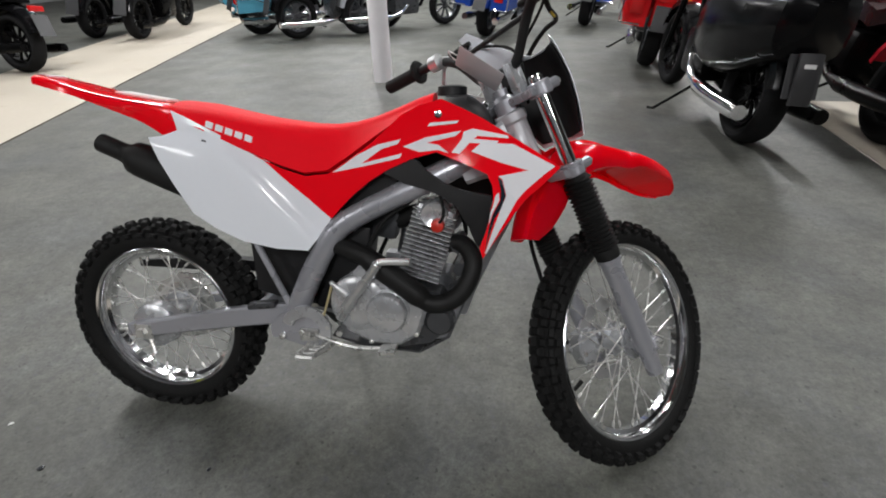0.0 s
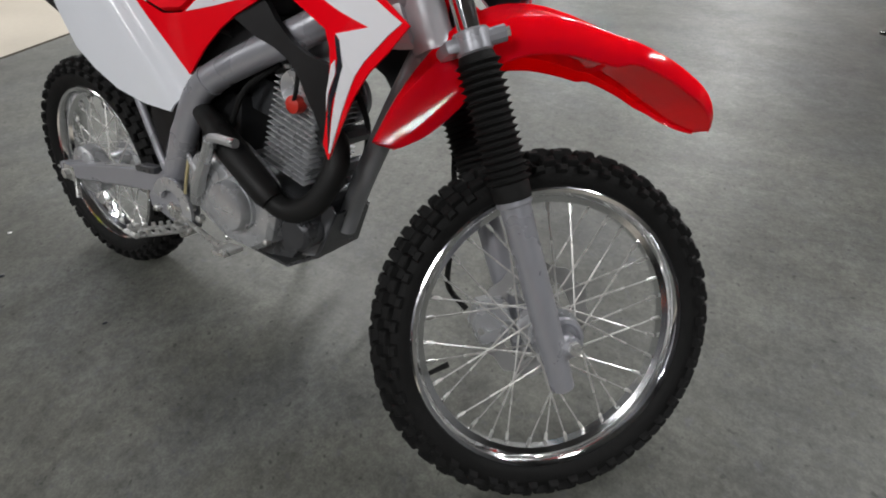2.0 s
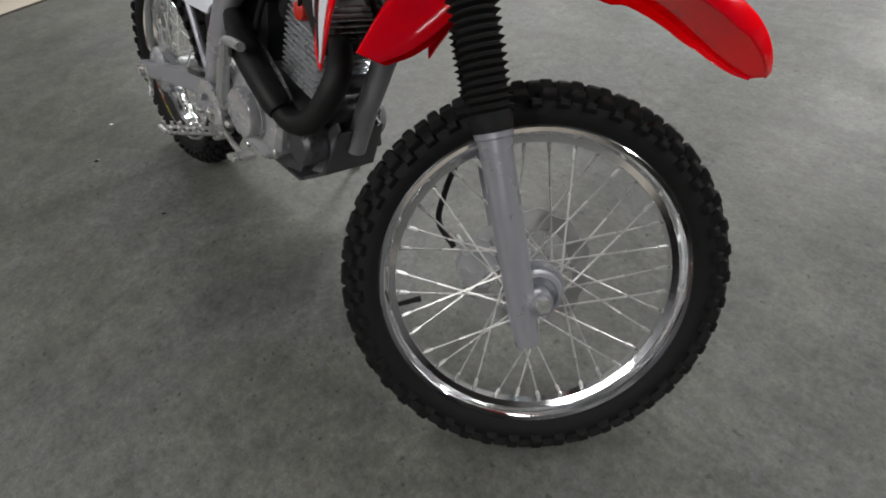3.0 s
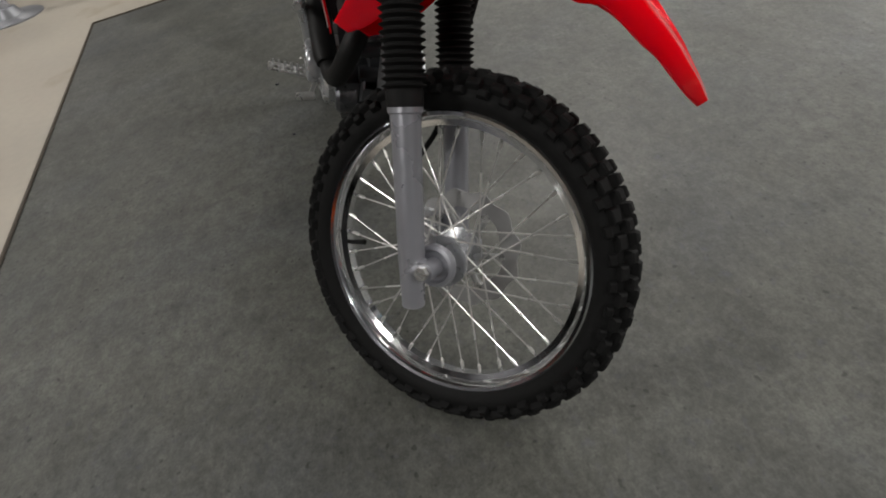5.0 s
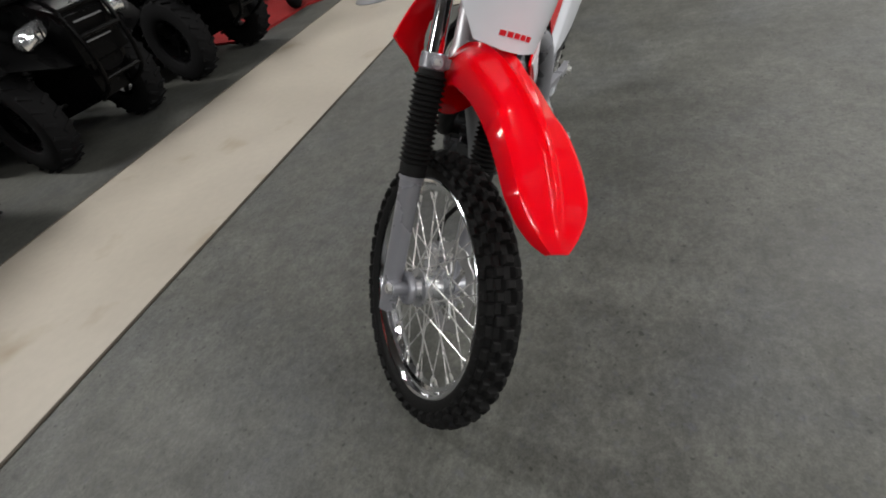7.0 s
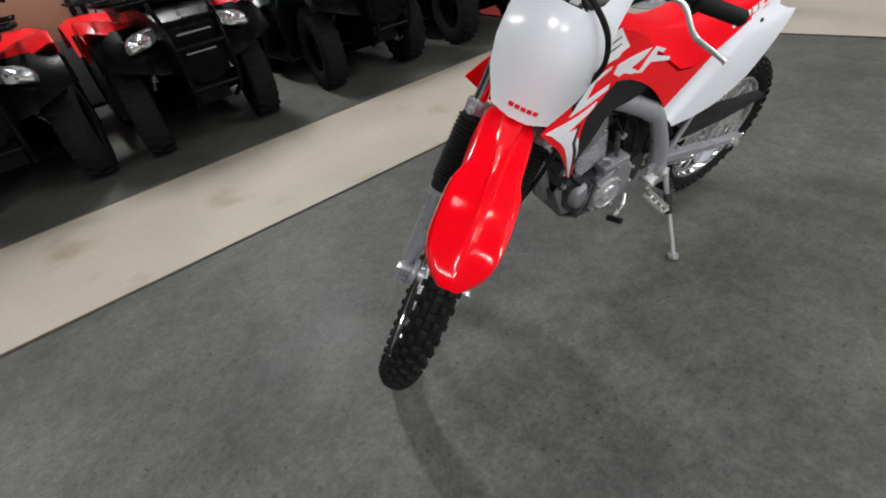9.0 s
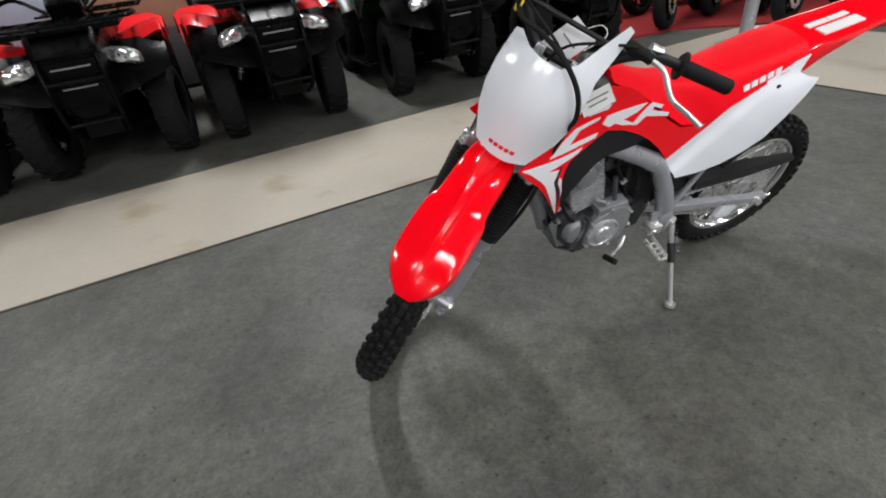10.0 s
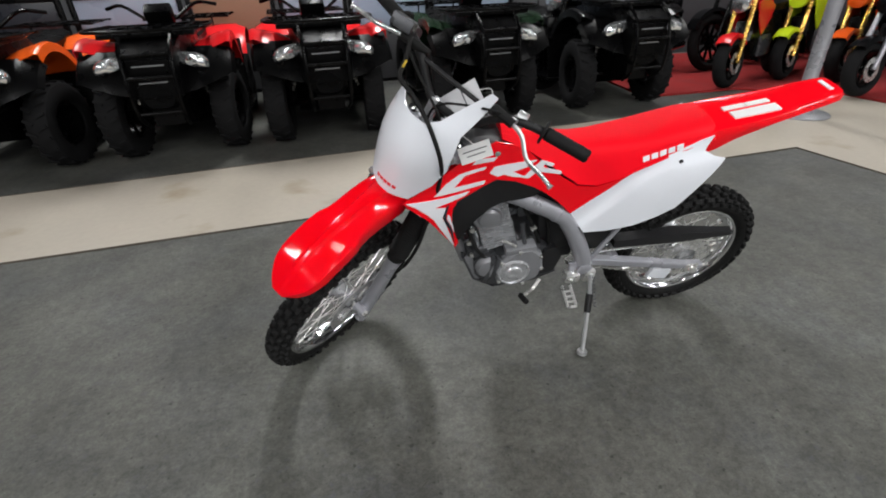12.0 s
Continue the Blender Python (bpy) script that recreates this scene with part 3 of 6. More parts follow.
# front mudguard: crest and edge lines (ahead, up), half width; a shallow dome with two raised ribs
FENDER = [(-0.140, 0.137, -0.108, 0.117, 0.030), (-0.085, 0.190, -0.060, 0.124, 0.036), (-0.02, 0.233, 0.0, 0.150, 0.042), (0.045, 0.262, 0.045, 0.182, 0.050), (0.10, 0.270, 0.09, 0.192, 0.062), (0.155, 0.260, 0.135, 0.188, 0.065),
          (0.205, 0.238, 0.180, 0.174, 0.065), (0.250, 0.211, 0.225, 0.152, 0.065), (0.276, 0.193, 0.250, 0.139, 0.068), (0.300, 0.173, 0.277, 0.133, 0.077), (0.348, 0.131, 0.325, 0.097, 0.079), (0.380, 0.092, 0.358, 0.064, 0.078),
          (0.396, 0.070, 0.377, 0.047, 0.074), (0.411, 0.045, 0.395, 0.025, 0.064), (0.426, 0.019, 0.413, 0.003, 0.043), (0.436, -0.003, 0.426, -0.010, 0.020)]
rows, lows = [], []
for i, (x, z, ex, ez, w) in enumerate(FENDER):
    a, b = FENDER[max(i - 1, 0)], FENDER[min(i + 1, len(FENDER) - 1)]
    d = Vector((b[0] - a[0], 0, b[1] - a[1])).normalized()
    down = Vector((d.z, 0, -d.x))
    fall = Vector((ex - x, 0, ez - z))
    mid = -0.008
    at = max(0.07, 0.52 - 1.55 * max(0.0, x - 0.03))
    groove = min(1.0, (at - 0.07) / 0.22)
    crisp = max(0.0, min(1.0, (x + 0.06) / 0.08, (0.43 - x) / 0.10))
    lean = 0.10 + 0.17 * crisp
    half = [(0.0, 0.0, -0.0062 * crisp * (1 - groove)), (at * 0.5, 0.0, -0.0062 * crisp * (1 - 0.8 * groove)), (at * 0.84, 0.002, -0.0062 * crisp * (1 - 0.15 * groove)), (at, 0.006, -0.0062 * crisp), (at + 0.05, 0.015 + 0.02 * crisp, -0.001 * crisp), (at + 0.14, 0.03 + 0.06 * crisp, 0.0), (0.70, 0.6 * lean, 0.0), (0.84, 0.85 * lean, 0.0), (0.91, 1.1 * lean, 0.0), (0.955, 0.46, 0.0), (0.985, 0.75, 0.0), (1.0, 1.0, 0.0)]
    rows.append([Vector((x, mid - y * w, z)) + fall * q + down * h for y, q, h in reversed(half[1:])] + [Vector((x, mid + y * w, z)) + fall * q + down * h for y, q, h in half])
    flat = [(y * 0.97, max(0.70, min(1.0, q + 0.06)) if x > 0.0 else min(1.0, q + 0.08), down * 0.002) for y, q, h in half]
    lows.append([Vector((x, mid - y * w, z)) + fall * q + h for y, q, h in reversed(flat[1:])] + [Vector((x, mid + y * w, z)) + fall * q + h for y, q, h in flat])
fpart("front_fender", two_skins(smooth_rows(rows, 3), smooth_rows(lows, 3)), THINRED, None, "glossy red plastic front mudguard")

# front number plate
plate_out = [(-0.066, 0.276), (-0.020, 0.268), (0.020, 0.268), (0.066, 0.276), (0.100, 0.345), (0.112, 0.400), (0.108, 0.450), (0.100, 0.500), (0.108, 0.560), (0.112, 0.612), (0.098, 0.618), (0.076, 0.575), (0.050, 0.520), (0.025, 0.500),
             (-0.025, 0.500), (-0.055, 0.505), (-0.088, 0.520), (-0.104, 0.515), (-0.112, 0.450), (-0.112, 0.395), (-0.100, 0.340)]


def plate_depth(x, z):
    return 0.156 + 0.040 * math.exp(-((z - 0.42) / 0.12) ** 2) - 0.066 * (x / 0.10) ** 2 - 0.02 * max(0, (z - 0.5) / 0.1)


TO_F = Matrix(((0, 1, 0, 0), (1, 0, 0, 0), (0, 0, 1, 0), (0, 0, 0, 1)))
bm = panel(plate_out, plate_depth, 0.004, 0.018)
bmesh.ops.transform(bm, matrix=TO_F, verts=bm.verts)
plate = fpart("front_number_plate", bm, WHITE, None, "white front number plate")
for k in range(5):
    y = -0.034 + 0.0138 * k
    bm = panel([(y, 0.291), (y + 0.0105, 0.291), (y + 0.0105, 0.300), (y, 0.300)], plate_depth, 0.002, 0.006, 0.0015)
    bmesh.ops.transform(bm, matrix=TO_F, verts=bm.verts)
    part("logo_mark", bm, DECALRED, plate)

inner = [(x * 0.93, 0.44 + (min(z, 0.505) - 0.44) * 0.93) for x, z in plate_out if z < 0.57]
bm = panel(inner, plate_depth, 0.006, 0.018, -0.009)
bmesh.ops.transform(bm, matrix=TO_F, verts=bm.verts)
part("plate_backing", bm, BLACK, plate, "black backing of the number plate")

# handlebar
LEVER = mat("polished lever alloy", (0.58, 0.59, 0.60), 0.28, 0.75, vary=0.08)
GRIP = (-0.034, 0.358, 0.606)
HALF_BAR = [(0.018, 0.04, 0.488), (0.022, 0.07, 0.500), (0.030, 0.125, 0.560), (0.020, 0.18, 0.590), (-0.012, 0.26, 0.598), GRIP]
BAR = [(x, -y, z) for x, y, z in reversed(HALF_BAR)] + HALF_BAR
bar = fpart("handlebar", tube(BAR, 0.0112, 12, steps=5), BLACK, None, "black handlebar with rubber grips")
part("crossbar", tube([(0.030, -0.135, 0.566), (0.030, 0.135, 0.566)], 0.006, 10), BLACK, bar)
for s in (-1, 1):
    part("riser", box(bmesh.new(), (0.034, 0.024, 0.075), pose(0.018, 0.045 * s, 0.462), 0.005), ALLOY, bar, "bright handlebar clamp")
for s in (-1, 1):
    e = Vector((GRIP[0], GRIP[1] * s, GRIP[2]))
    d = (e - Vector((-0.012, 0.26 * s, 0.598))).normalized()
    pts, rad = [], []
    for k in range(25):
        pts.append(e - d * 0.120 * k / 24)
        rad.append(0.0165 + (0.0012 if k % 2 else 0.0) - (0.002 if k in (0, 24) else 0))
    pts += [e - d * 0.1205, e - d * 0.124, e - d * 0.128]
    rad += [0.030, 0.031, 0.026]
    part("grip", sweep(bmesh.new(), pts, rad, 16), RUBBER, bar, "black rubber grip")
    perch = bmesh.new()
    c = e - d * (0.188 if s > 0 else 0.165)
    sweep(perch, [c - d * 0.013, c + d * 0.013], 0.020, 14)
    sweep(perch, [c, c + Vector((0.040, -0.015 * s, -0.006))], [0.013, 0.010], 10)
    part("lever_perch", perch, LEVER if s > 0 else DARKALLOY, bar, "bright lever clamp" if s > 0 else "")
    piv = c + Vector((0.040, -0.012 * s, -0.008))
    q = 3.0 if s > 0 else 1.0
    lever = [piv, piv + Vector((0.006, 0.045 * s, -0.006)), piv + Vector((0.012, 0.09 * s, -0.014 * q)), piv + Vector((0.006, 0.145 * s, -0.018 * q)), piv + Vector((0.012, 0.178 * s, -0.020 * q))]
    part("lever", sweep(bmesh.new(), smooth_path(lever, 5), [0.0060] * 20 + [0.0090], 10, 0.7), LEVER, bar, "cast alloy hand lever")
    part("lever_boot", sweep(bmesh.new(), [piv + Vector((0.004, -0.080 * s, 0.008)), piv + Vector((0.004, -0.04 * s, 0.003)), piv + Vector((0.0, 0.012 * s, 0))], [0.006, 0.013, 0.012], 10), RUBBER, bar)
box_bm = box(bmesh.new(), (0.045, 0.062, 0.034), pose(0.046, -0.205, 0.612, 0, -12, 12), 0.007)
part("brake_reservoir", box_bm, DARKALLOY, bar, "grey brake fluid box")

# seat: a narrow saddle lofted along the bike
SEAT = [(0.112, 0.860, 0.058, 0.835, 0.072), (0.140, 0.880, 0.078, 0.838, 0.090), (0.20, 0.874, 0.082, 0.822, 0.094), (0.28, 0.858, 0.082, 0.790, 0.097), (0.36, 0.843, 0.078, 0.760, 0.103), (0.42, 0.836, 0.072, 0.738, 0.106), (0.475, 0.831, 0.066, 0.723, 0.105), (0.53, 0.831, 0.060, 0.730, 0.101),
        (0.58, 0.838, 0.056, 0.765, 0.092), (0.63, 0.852, 0.053, 0.802, 0.082), (0.68, 0.872, 0.050, 0.838, 0.074), (0.73, 0.894, 0.047, 0.864, 0.066), (0.765, 0.906, 0.044, 0.880, 0.058)]
rows = []
for x, top, w, low, wl in SEAT:
    half = [(0.0, top), (w * 0.45, top - 0.001), (w * 0.80, top - 0.007), (w * 0.97, top - 0.018), (w + (wl - w) * 0.25, top - 0.018 - (top - 0.018 - low) * 0.25), (w + (wl - w) * 0.6, top - 0.018 - (top - 0.018 - low) * 0.6), (wl, low), (wl * 0.9, low - 0.006), (0, low - 0.008)]
    rows.append([(x, -y, z) for y, z in reversed(half[1:-1])] + [(x, y, z) for y, z in half])
bm = loft(rows)
bmesh.ops.subdivide_edges(bm, edges=bm.edges[:], cuts=1, use_grid_fill=True, smooth=0.7)
seat = part("seat", bm, SEATRED, bike, "red vinyl saddle")


def seat_side(x, z):
    k = max(0, min(len(SEAT) - 2, next((i for i in range(len(SEAT) - 1) if SEAT[i + 1][0] >= x), 0)))
    a, b = SEAT[k], SEAT[k + 1]
    t = (x - a[0]) / (b[0] - a[0])
    top, w, low, wl = (a[i] + (b[i] - a[i]) * t for i in range(1, 5))
    q = max(0.0, min(1.0, (top - 0.018 - z) / (top - 0.018 - low)))
    return w + (wl - w) * q


for s in (-1, 1):
    for k in range(5):
        x0 = 0.232 + 0.0240 * k
        z0 = 0.820 - 0.30 * (x0 - 0.232)
        dz = -0.30 * 0.0185
        for lo, hi in ((0.001, 0.0145),):
            part("logo_mark", panel([(x0, z0 + lo), (x0 + 0.0175, z0 + dz + lo), (x0 + 0.0195, z0 + dz + hi), (x0 + 0.002, z0 + hi)], seat_side, 0.003, 0.008, 0.003, s), DECAL, seat)

# rear mudguard
TAIL = [(-0.252, 0.938, 0.046, 0.004), (-0.240, 0.936, 0.055, 0.006), (-0.17, 0.922, 0.064, 0.013), (-0.10, 0.906, 0.071, 0.020), (-0.02, 0.892, 0.078, 0.030), (0.06, 0.881, 0.083, 0.046), (0.12, 0.872, 0.085, 0.070), (0.165, 0.862, 0.084, 0.075)]
rows, downs = [], []
for x, z, w, drop in TAIL:
    half = [(0.0, 0.0), (w * 0.40, 0.0), (w * 0.70, -0.001), (w * 0.86, -0.003), (w * 0.94, -0.007), (w * 0.98, -0.014 - drop * 0.05), (w * 1.0, -0.018 - drop * 0.15), (w * 0.98, -drop * 0.6 - 0.004), (w * 0.94, -drop - 0.004)]
    rows.append([(x, -y, z + h) for y, h in reversed(half[1:])] + [(x, y, z + h) for y, h in half])
    downs.append((0.1, 0, -1))
rows = smooth_rows(rows, 3)
downs = [downs[0]] * len(rows)
tail = part("rear_fender", shell(rows, downs, 0.004), RED, bike, "long red plastic rear mudguard")


def tail_top(x):
    return 0.891 - 0.135 * (x + 0.02) + (0.5 * (x + 0.02) ** 2 if x < -0.02 else 0)


for y0, y1, x0, x1 in ((-0.010, 0.008, -0.058, 0.010), (-0.010, 0.008, 0.014, 0.080), (0.020, 0.054, -0.065, 0.072)):
    bm = bmesh.new()
    zz = tail_top
    pts = [(x0, y0, zz(x0)), (x1, y0, zz(x1)), (x1, y1, zz(x1)), (x0, y1, zz(x0))]
    lo = [bm.verts.new(Vector(p) + Vector((0, 0, -0.001))) for p in pts]
    hi = [bm.verts.new(Vector(p) + Vector((0, 0, 0.004))) for p in pts]
    bm.faces.new(hi), bm.faces.new(lo[::-1])
    for k in range(4):
        bm.faces.new((lo[k], lo[(k + 1) % 4], hi[(k + 1) % 4], hi[k]))
    part("warning_sticker", bm, PAPER, tail, "white paper sticker with fine print")

bm = bmesh.new()
box(bm, (0.012, 0.052, 0.004), pose(-0.226, 0, 0.9345, 0, 11, 0))
part("tail_mark", bm, DECAL, tail, "pale mark on the end of the mudguard")

# side number plates, side covers and tank shrouds
SIDE = blend([(0.10, 0.80, 0.128), (0.16, 0.85, 0.092), (0.20, 0.70, 0.122), (0.25, 0.60, 0.118), (0.30, 0.78, 0.100), (0.33, 0.68, 0.112), (0.35, 0.56, 0.112), (0.47, 0.54, 0.104), (0.45, 0.66, 0.104), (0.53, 0.62, 0.100), (0.38, 0.76, 0.097)], 0.055)


def plate_side(x, z):
    """The number plate's depth: its lower field stands proud of the strip under the seat."""
    q = (z - (0.806 - 0.15 * (x - 0.12) - 1.15 * max(0.0, x - 0.26) ** 1.25)) / 0.016
    return SIDE(x, z) - 0.008 + 0.016 / (1 + math.exp(max(-30, min(30, 2 * q))))


SHROUD = blend([(0.35, 0.76, 0.097), (0.45, 0.68, 0.103), (0.53, 0.62, 0.100), (0.50, 0.72, 0.099), (0.60, 0.76, 0.090), (0.62, 0.69, 0.098), (0.70, 0.85, 0.072), (0.79, 0.88, 0.070), (0.70, 0.76, 0.096), (0.78, 0.80, 0.104), (0.86, 0.85, 0.090), (0.85, 0.78, 0.118), (0.92, 0.74, 0.140), (0.93, 0.66, 0.142),
                (0.90, 0.56, 0.114), (1.04, 0.76, 0.152), (0.96, 0.80, 0.122), (0.99, 0.70, 0.150)], 0.070)
PLATE = [(0.150, 0.856), (0.20, 0.834), (0.27, 0.802), (0.33, 0.772), (0.366, 0.758), (0.42, 0.712), (0.48, 0.664), (0.533, 0.619), (0.505, 0.575), (0.475, 0.536), (0.40, 0.538), (0.317, 0.554), (0.25, 0.585), (0.199, 0.619), (0.160, 0.685), (0.128, 0.745), (0.106, 0.795), (0.135, 0.799), (0.165, 0.812)]
COVER = [(0.352, 0.757), (0.418, 0.729), (0.474, 0.714), (0.529, 0.721), (0.577, 0.753), (0.633, 0.794), (0.70, 0.856), (0.74, 0.876), (0.79, 0.891), (0.835, 0.873), (0.883, 0.852), (0.945, 0.818), (1.000, 0.787), (1.051, 0.757), (1.020, 0.722), (0.987, 0.690), (0.962, 0.655), (0.942, 0.621), (0.918, 0.580),
         (0.896, 0.542), (0.888, 0.567), (0.900, 0.605), (0.911, 0.644), (0.914, 0.690), (0.911, 0.712), (0.898, 0.736), (0.847, 0.755), (0.783, 0.777), (0.725, 0.760), (0.668, 0.733), (0.625, 0.705), (0.585, 0.671), (0.558, 0.643), (0.533, 0.615), (0.48, 0.660), (0.42, 0.708), (0.366, 0.754)]
MARKS = [
    # the sweep of slanted shapes along the cover, and the large arrow on its nose
    ([(0.540, 0.724), (0.602, 0.767), (0.648, 0.790), (0.701, 0.803), (0.693, 0.792), (0.656, 0.780), (0.610, 0.747), (0.704, 0.772), (0.698, 0.761), (0.621, 0.742)], DECAL),
    ([(0.706, 0.787), (0.757, 0.808), (0.838, 0.825), (0.825, 0.813), (0.761, 0.797), (0.788, 0.793), (0.812, 0.776), (0.786, 0.7825), (0.745, 0.776)], DECAL),
    ([(0.843, 0.823), (0.863, 0.830), (0.938, 0.818), (0.942, 0.812), (0.874, 0.815), (0.866, 0.809), (0.920, 0.806), (0.914, 0.799), (0.857, 0.800), (0.836, 0.776), (0.818, 0.778), (0.840, 0.808)], DECAL),
    ([(0.862, 0.782), (0.882, 0.801), (0.951, 0.801), (1.040, 0.759), (1.018, 0.741), (0.981, 0.705), (0.965, 0.684), (0.904, 0.556), (0.901, 0.556), (0.915, 0.608), (0.931, 0.661), (0.942, 0.693), (0.932, 0.727), (0.923, 0.733), (0.985, 0.748), (0.926, 0.762)], DECAL),
    ([(0.922, 0.731), (0.931, 0.725), (0.941, 0.692), (0.931, 0.661), (0.920, 0.642), (0.910, 0.604), (0.9005, 0.560), (0.907, 0.615), (0.915, 0.649), (0.930, 0.682), (0.930, 0.703)], NAVY),
    ([(0.919, 0.692), (0.926, 0.699), (0.928, 0.682), (0.914, 0.653), (0.9065, 0.623), (0.909, 0.652), (0.914, 0.667)], DECAL),
    ([(0.761, 0.832), (0.827, 0.840), (0.831, 0.846), (0.768, 0.840)], DECAL),
]
# on the other side the sweep runs the other way
SWEEP_LEFT = [
    ([(0.965, 0.765), (0.932, 0.796), (0.892, 0.817), (0.833, 0.822), (0.814, 0.823), (0.819, 0.816), (0.877, 0.809), (0.908, 0.781), (0.815, 0.782), (0.821, 0.771), (0.887, 0.768)], DECAL),
    ([(0.804, 0.801), (0.792, 0.818), (0.752, 0.820), (0.667, 0.822), (0.695, 0.803), (0.725, 0.795), (0.735, 0.793), (0.689, 0.768), (0.733, 0.777), (0.762, 0.790), (0.779, 0.786)], DECAL),
    ([(0.671, 0.804), (0.653, 0.821), (0.615, 0.806), (0.622, 0.798), (0.644, 0.808), (0.647, 0.797), (0.590, 0.780), (0.590, 0.770), (0.662, 0.785), (0.686, 0.766), (0.703, 0.769)], DECAL),
    ([(0.855, 0.837), (0.841, 0.849), (0.785, 0.847), (0.794, 0.837)], DECAL),
    ([(1.042, 0.757), (0.985, 0.756), (0.930, 0.756), (0.863, 0.761), (0.876, 0.751), (0.968, 0.728), (0.924, 0.722), (0.932, 0.712), (0.942, 0.690), (0.931, 0.661), (0.915, 0.608), (0.901, 0.556), (0.904, 0.556), (0.965, 0.684), (0.981, 0.705), (1.018, 0.741)], DECAL),
]
RADIATOR = [(0.655, 0.728), (0.690, 0.748), (0.722, 0.763), (0.736, 0.758), (0.760, 0.734), (0.800, 0.709), (0.848, 0.695), (0.890, 0.690), (0.910, 0.688), (0.908, 0.640), (0.890, 0.562), (0.878, 0.574), (0.863, 0.611), (0.834, 0.657), (0.796, 0.680), (0.757, 0.692), (0.709, 0.703)]
SCOOP_LEFT = [(0.640, 0.716), (0.690, 0.742), (0.745, 0.768), (0.783, 0.772), (0.847, 0.750), (0.896, 0.730), (0.910, 0.690), (0.908, 0.640), (0.890, 0.562), (0.878, 0.574), (0.863, 0.611), (0.834, 0.650), (0.796, 0.674), (0.757, 0.684), (0.700, 0.686), (0.655, 0.696)]
for s in (-1, 1):
    bm = panel(PLATE, plate_side, 0.004, 0.011, 0, s)
    plate = part("side_number_plate", bm, WHITE, bike, "white plastic side number plate")
    part("bolt", lathe(bmesh.new(), [(0, 0.007), (0.004, 0.006)], 12, "y", (0.232, s * (SIDE(0.232, 0.785) + 0.0005), 0.785)), DARKALLOY, plate)
    cover = part("tank_shroud", panel(COVER, SHROUD, 0.004, 0.011, 0, s), RED, bike, "red plastic shroud with white and black graphics")
    for k, (outline, film) in enumerate(MARKS if s < 0 else SWEEP_LEFT + MARKS[4:6]):
        part("graphic", panel(outline, SHROUD, 0.002, 0.011, 0.0014 + 0.0003 * k, s), film, cover)
    part("bolt", lathe(bmesh.new(), [(0, 0.009), (s * 0.004, 0.0085), (s * 0.005, 0.005)], 16, "y", (0.785, s * SHROUD(0.785, 0.858), 0.858)), CHROME, cover)
    part("air_scoop", panel(RADIATOR if s < 0 else SCOOP_LEFT, lambda x, z: SHROUD(x, z) - 0.010 + 0.006 * max(0, (0.80 - x) / 0.12), 0.012, 0.022, 0, s), BLACK, bike, "matt black plastic scoop below the shroud")

# tank
TANK = [(0.58, 0.71, 0.036, 0.790), (0.66, 0.725, 0.050, 0.825), (0.74, 0.765, 0.062, 0.866), (0.80, 0.785, 0.078, 0.900), (0.845, 0.795, 0.084, 0.902), (0.88, 0.80, 0.070, 0.880), (0.905, 0.80, 0.045, 0.840)]
rows = [[(x, math.cos(2 * math.pi * k / 16) * w, (lo + hi) / 2 + (hi - lo) / 2 * max(-1, min(1, 1.25 * math.sin(2 * math.pi * k / 16)))) for k in range(16)] for x, lo, w, hi in TANK]
tank = part("fuel_tank", loft(rows), DARK, bike, "dark grey plastic fuel tank")
part("fuel_cap", lathe(bmesh.new(), [(0.0, 0.034), (0.02, 0.034), (0.024, 0.028)], 24, "z", (0.805, 0, 0.899)), BLACK, tank)

# frame
bm = bmesh.new()
for s in (-1, 1):
    sweep(bm, smooth_path([(0.425, 0.092 * s, 0.335), (0.437, 0.092 * s, 0.39), (0.475, 0.093 * s, 0.474), (0.518, 0.091 * s, 0.552), (0.548, 0.088 * s, 0.592), (0.590, 0.083 * s, 0.621), (0.678, 0.072 * s, 0.668), (0.76, 0.059 * s, 0.708), (0.88, 0.035 * s, 0.77), (0.955, 0.015 * s, 0.80)], 5), [0.0255] * 12 + [0.0240] * 34, 14, 1.14, (0, 1, 0))
frame_ob = part("frame", bm, SILVER, bike, "silver painted twin-tube frame")
bm = bmesh.new()
sweep(bm, smooth_path([(0.995, 0, 0.735), (0.93, 0, 0.60), (0.868, 0, 0.455), (0.835, 0, 0.36)], 4), 0.021, 14)
part("downtube", bm, GREYSTEEL, frame_ob, "grey steel front downtube")
bm = bmesh.new()
sweep(bm, [HEAD + A * q for q in (0.237, 0.240, 0.256, 0.262, 0.372, 0.378, 0.396, 0.400)], [0.030, 0.036, 0.036, 0.032, 0.032, 0.037, 0.037, 0.031], 24)
gusset = []
for along, half_w, up, low in ((-0.020, 0.034, 0.392, 0.250), (-0.055, 0.046, 0.384, 0.262), (-0.095, 0.056, 0.366, 0.285), (-0.150, 0.060, 0.330, 0.292)):
    ring = [(half_w * 0.8, up), (half_w, up - 0.010), (half_w, low + 0.010), (half_w * 0.8, low)]
    gusset.append([HEAD + U * along + A * h + V * y for y, h in ring] + [HEAD + U * along + A * h - V * y for y, h in reversed(ring)])
add(bm, loft(smooth_rows(gusset, 3)))
part("steering_head", bm, HEADGREY, frame_ob, "cast grey steering head")
for s in (-1, 1):
    for along, h in ((-0.075, 0.352), (-0.120, 0.322)):
        spot = HEAD + U * along + A * h + V * (0.040 * s)
        part("bolt", sweep(bmesh.new(), [spot, spot + V * (0.016 * s)], 0.008, 6), ZINC, frame_ob)
